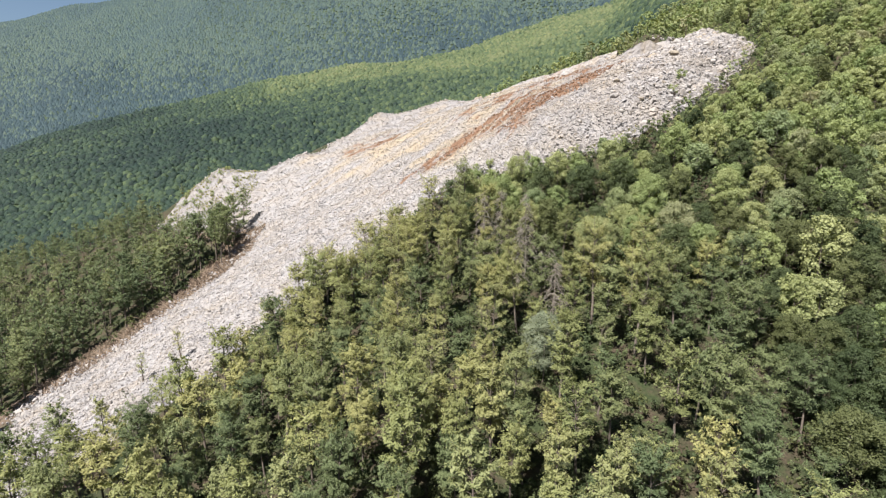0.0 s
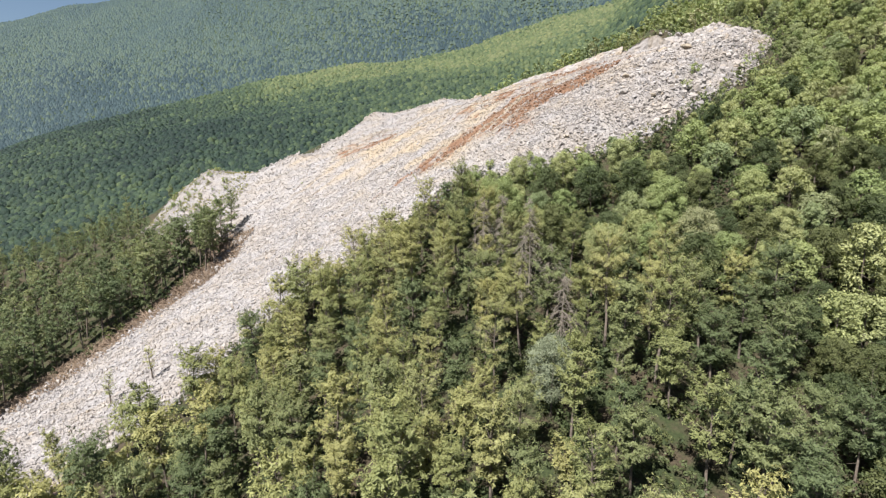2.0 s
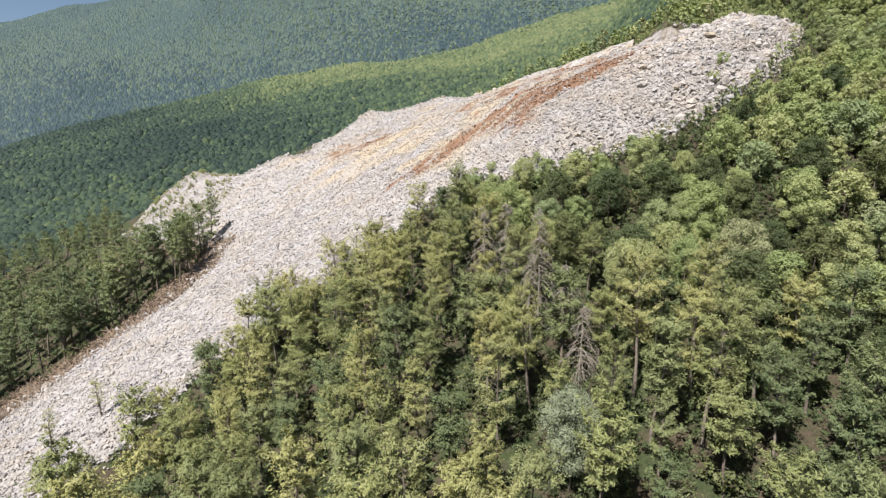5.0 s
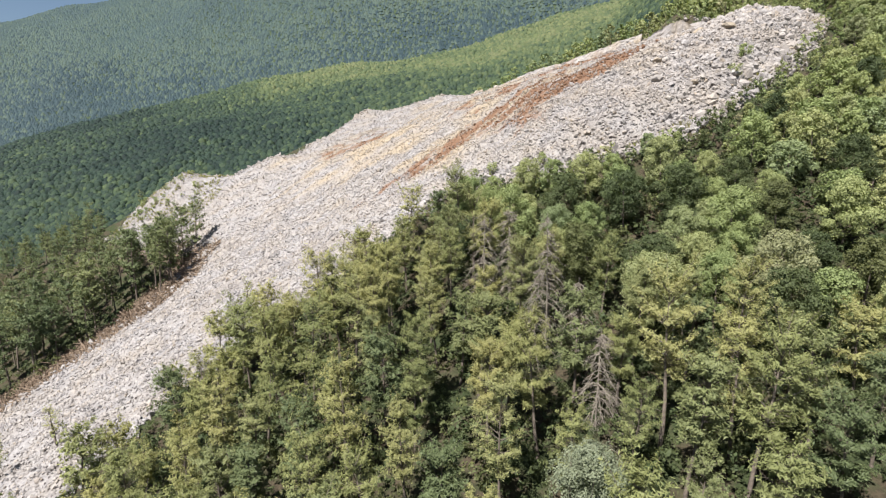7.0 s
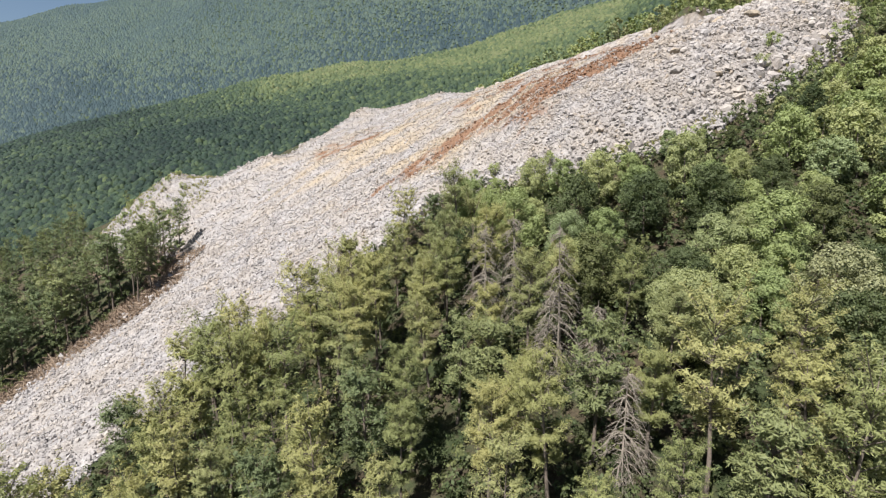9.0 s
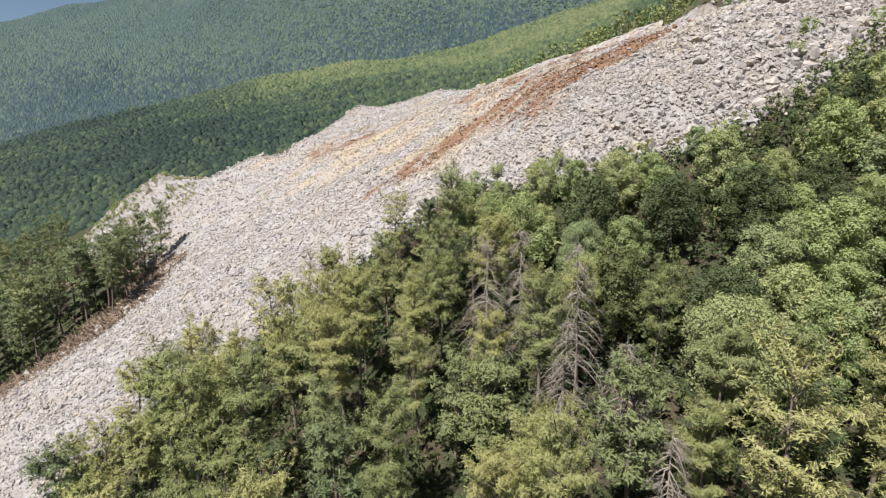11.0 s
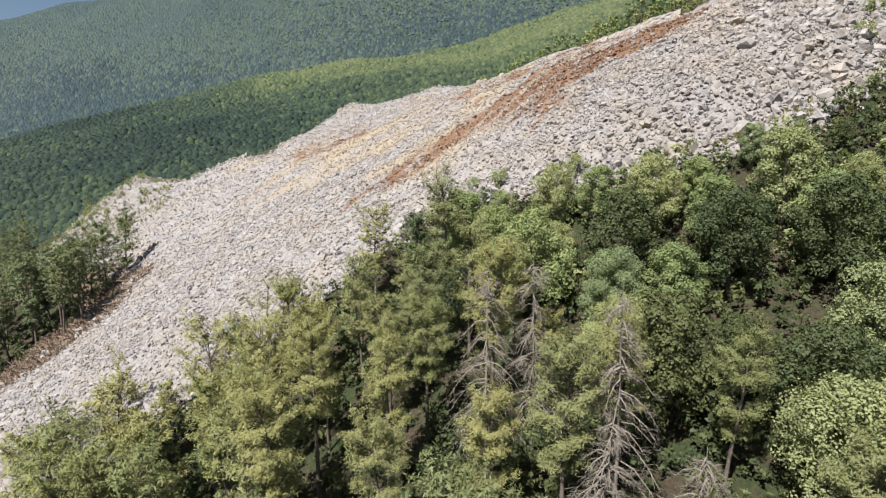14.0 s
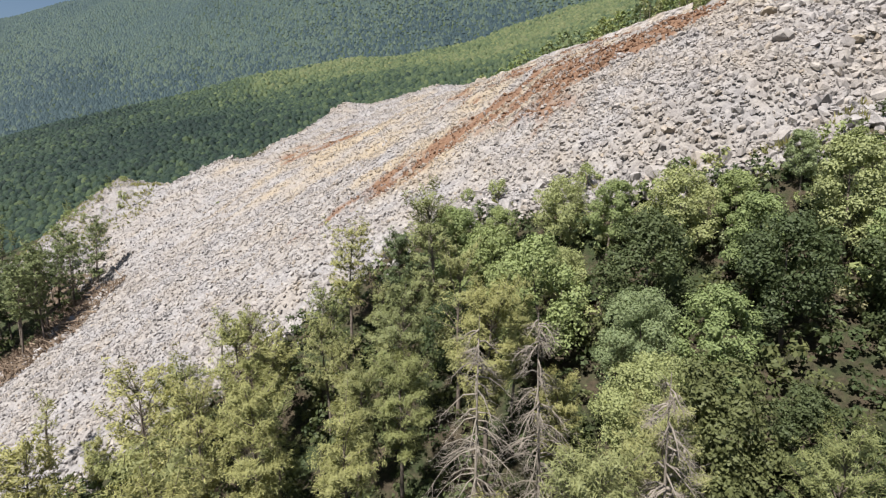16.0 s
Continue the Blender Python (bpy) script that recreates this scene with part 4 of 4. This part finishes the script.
def build_outcrops():
    """Standing bedrock along the crest, and the cut face below the wood."""
    rng = np.random.default_rng(31)
    line = np.array([(18, 300), (35, 290), (52, 279), (70, 268), (86, 262)], float)
    cut_face("quarry_face", "pale upright quarry face with cream and ochre streaks", FACE, (1.5, 5.0, 8.4, 8.4, 4.0), 71, 0.05)
    cut_face("rock_ledge", "cream and ochre bedrock ledge along the crest", [(20, 301), (35, 290), (52, 279), (68, 269.5), (82, 262)], (0.8, 2.6, 3.4, 3.0, 3.6), 81)
    for k in range(46):
        s = (k + rng.random()) / 46 * (len(line) - 1)
        i = min(int(s), len(line) - 2)
        x, y = line[i] + (line[i + 1] - line[i]) * (s - i) + rng.normal(0, 2.0, 2) - (1.5, 2.5)
        v, f = rock_hull(rng, 16, (1, 0.7, 0.9), 0.9)
        me = mesh_from("outcrop", v, f, ROCK, False, soil=np.full(len(v), 0.35 * rng.random() ** 2), ochre=np.full(len(v), rng.uniform(0.1, 0.75)), greyed=np.zeros(len(v)))
        ob = tagged(new("outcrop", me), "cream and ochre bedrock block below the crest", "rock ledge", "blocks below the crest")
        size = rng.uniform(1.4, 3.2)
        ob.matrix_world = pose(x, y, float(dump_surface(x, y)) + 0.05 * size, rng.normal(0, 6), rng.normal(0, 6), -33 + rng.normal(0, 12)) @ Matrix.Scale(size, 4)
    for k in range(9):
        v, f = rock_hull(rng, 14)
        me = mesh_from("boulder", v, f, ROCK, False, soil=np.full(len(v), rng.uniform(0.5, 0.9)), ochre=np.zeros(len(v)), greyed=np.zeros(len(v)))
        x, y = -95.5 + rng.normal(0, 2.8), 279.5 + rng.normal(0, 1.2)
        size = rng.uniform(1.5, 3.2)
        ob = tagged(new("boulder", me), "rust-brown rock heaped on the levelled tip", "boulder", "rust heap")
        ob.matrix_world = pose(x, y, float(land(x, y)) + 0.18 * size, rng.normal(0, 12), rng.normal(0, 12), rng.uniform(0, 360)) @ Matrix.Scale(size, 4)


def build_bushes():
    """Low bushes and grass on the old flank of the tip and along its edges."""
    rng = np.random.default_rng(37)
    shapes = [broad_shape(rng, 2.4, 7, 40, 4, 0.17, 0.10, 3, 1.2) for _ in range(3)]
    roots = [tree_thing("bush", shape, LEAVES, BARK, "low yellow-green bush rooted in the white stone", "bush", "bushes on the tip") for shape in shapes]
    for _ in range(58):
        x, y = rng.uniform(-139, -96), rng.uniform(240, 297)
        if dump_depth(x, y) < 1 or (x > -112 and y > 268):
            continue
        copy_thing(roots[rng.integers(0, 3)], pose(x, y, float(dump_surface(x, y)), 0, 0, rng.uniform(0, 360)) @ Matrix.Scale(rng.uniform(0.5, 1.25), 4))
    for x, y, size in ((20.5, 303, 1.6), (14, 157, 1.2), (24, 151, 1.3), (66, 158, 1.2), (70, 162, 1.4), (10, 160, 0.9), (-60, 240, 0.5), (88, 288, 1.5), (74, 290, 1.4), (60, 293, 1.4)):
        copy_thing(roots[rng.integers(0, 3)], pose(x, y, float(dump_surface(x, y)) - 0.1, 0, 0, rng.uniform(0, 360)) @ Matrix.Scale(size, 4))
    for model in roots:
        for o in (*model.children_recursive, model):
            bpy.data.objects.remove(o)
    n = 9000
    x, y = rng.uniform(-142, -90, n), rng.uniform(238, 298, n)
    x[1200:], y[1200:] = rng.uniform(-45, 110, n - 1200), rng.uniform(115, 200, n - 1200)
    edge = dump_depth(x, y)
    ok = (ripple(x, y, 9, 61, 3) > -0.15) & np.where(x < -80, (edge > -2) & (edge < 26), (edge > -11) & (edge < 1.5))
    x, y = x[ok], y[ok]
    n = len(x)
    tuft = [sprays(rng, np.zeros((4, 3)) + rng.normal(0, 0.15, (4, 3)) * (1, 1, 0), np.tile((0, 0, 1.0), (4, 1)), 5, 0.6, 0.05, 0.5) for _ in range(3)]
    v, f, owner = many(tuft, rng.integers(0, 3, n), np.stack([x, y, dump_surface(x, y) + 0.02], -1), upright(rng, n), rng.uniform(0.8, 2.0, n))
    tagged(new("grass", mesh_from("grass", v, f, GRASS_BLADES, False, tree=rng.random(n)[owner])), "dry yellow-green grass on the stony ground", "grass", kind="stuff")


build_dead_pines()
build_silver_tree()
build_debris()
build_outcrops()
build_bushes()
build_undergrowth()

build_rubble()
build_boulders()
build_forest()
build_far_woods()
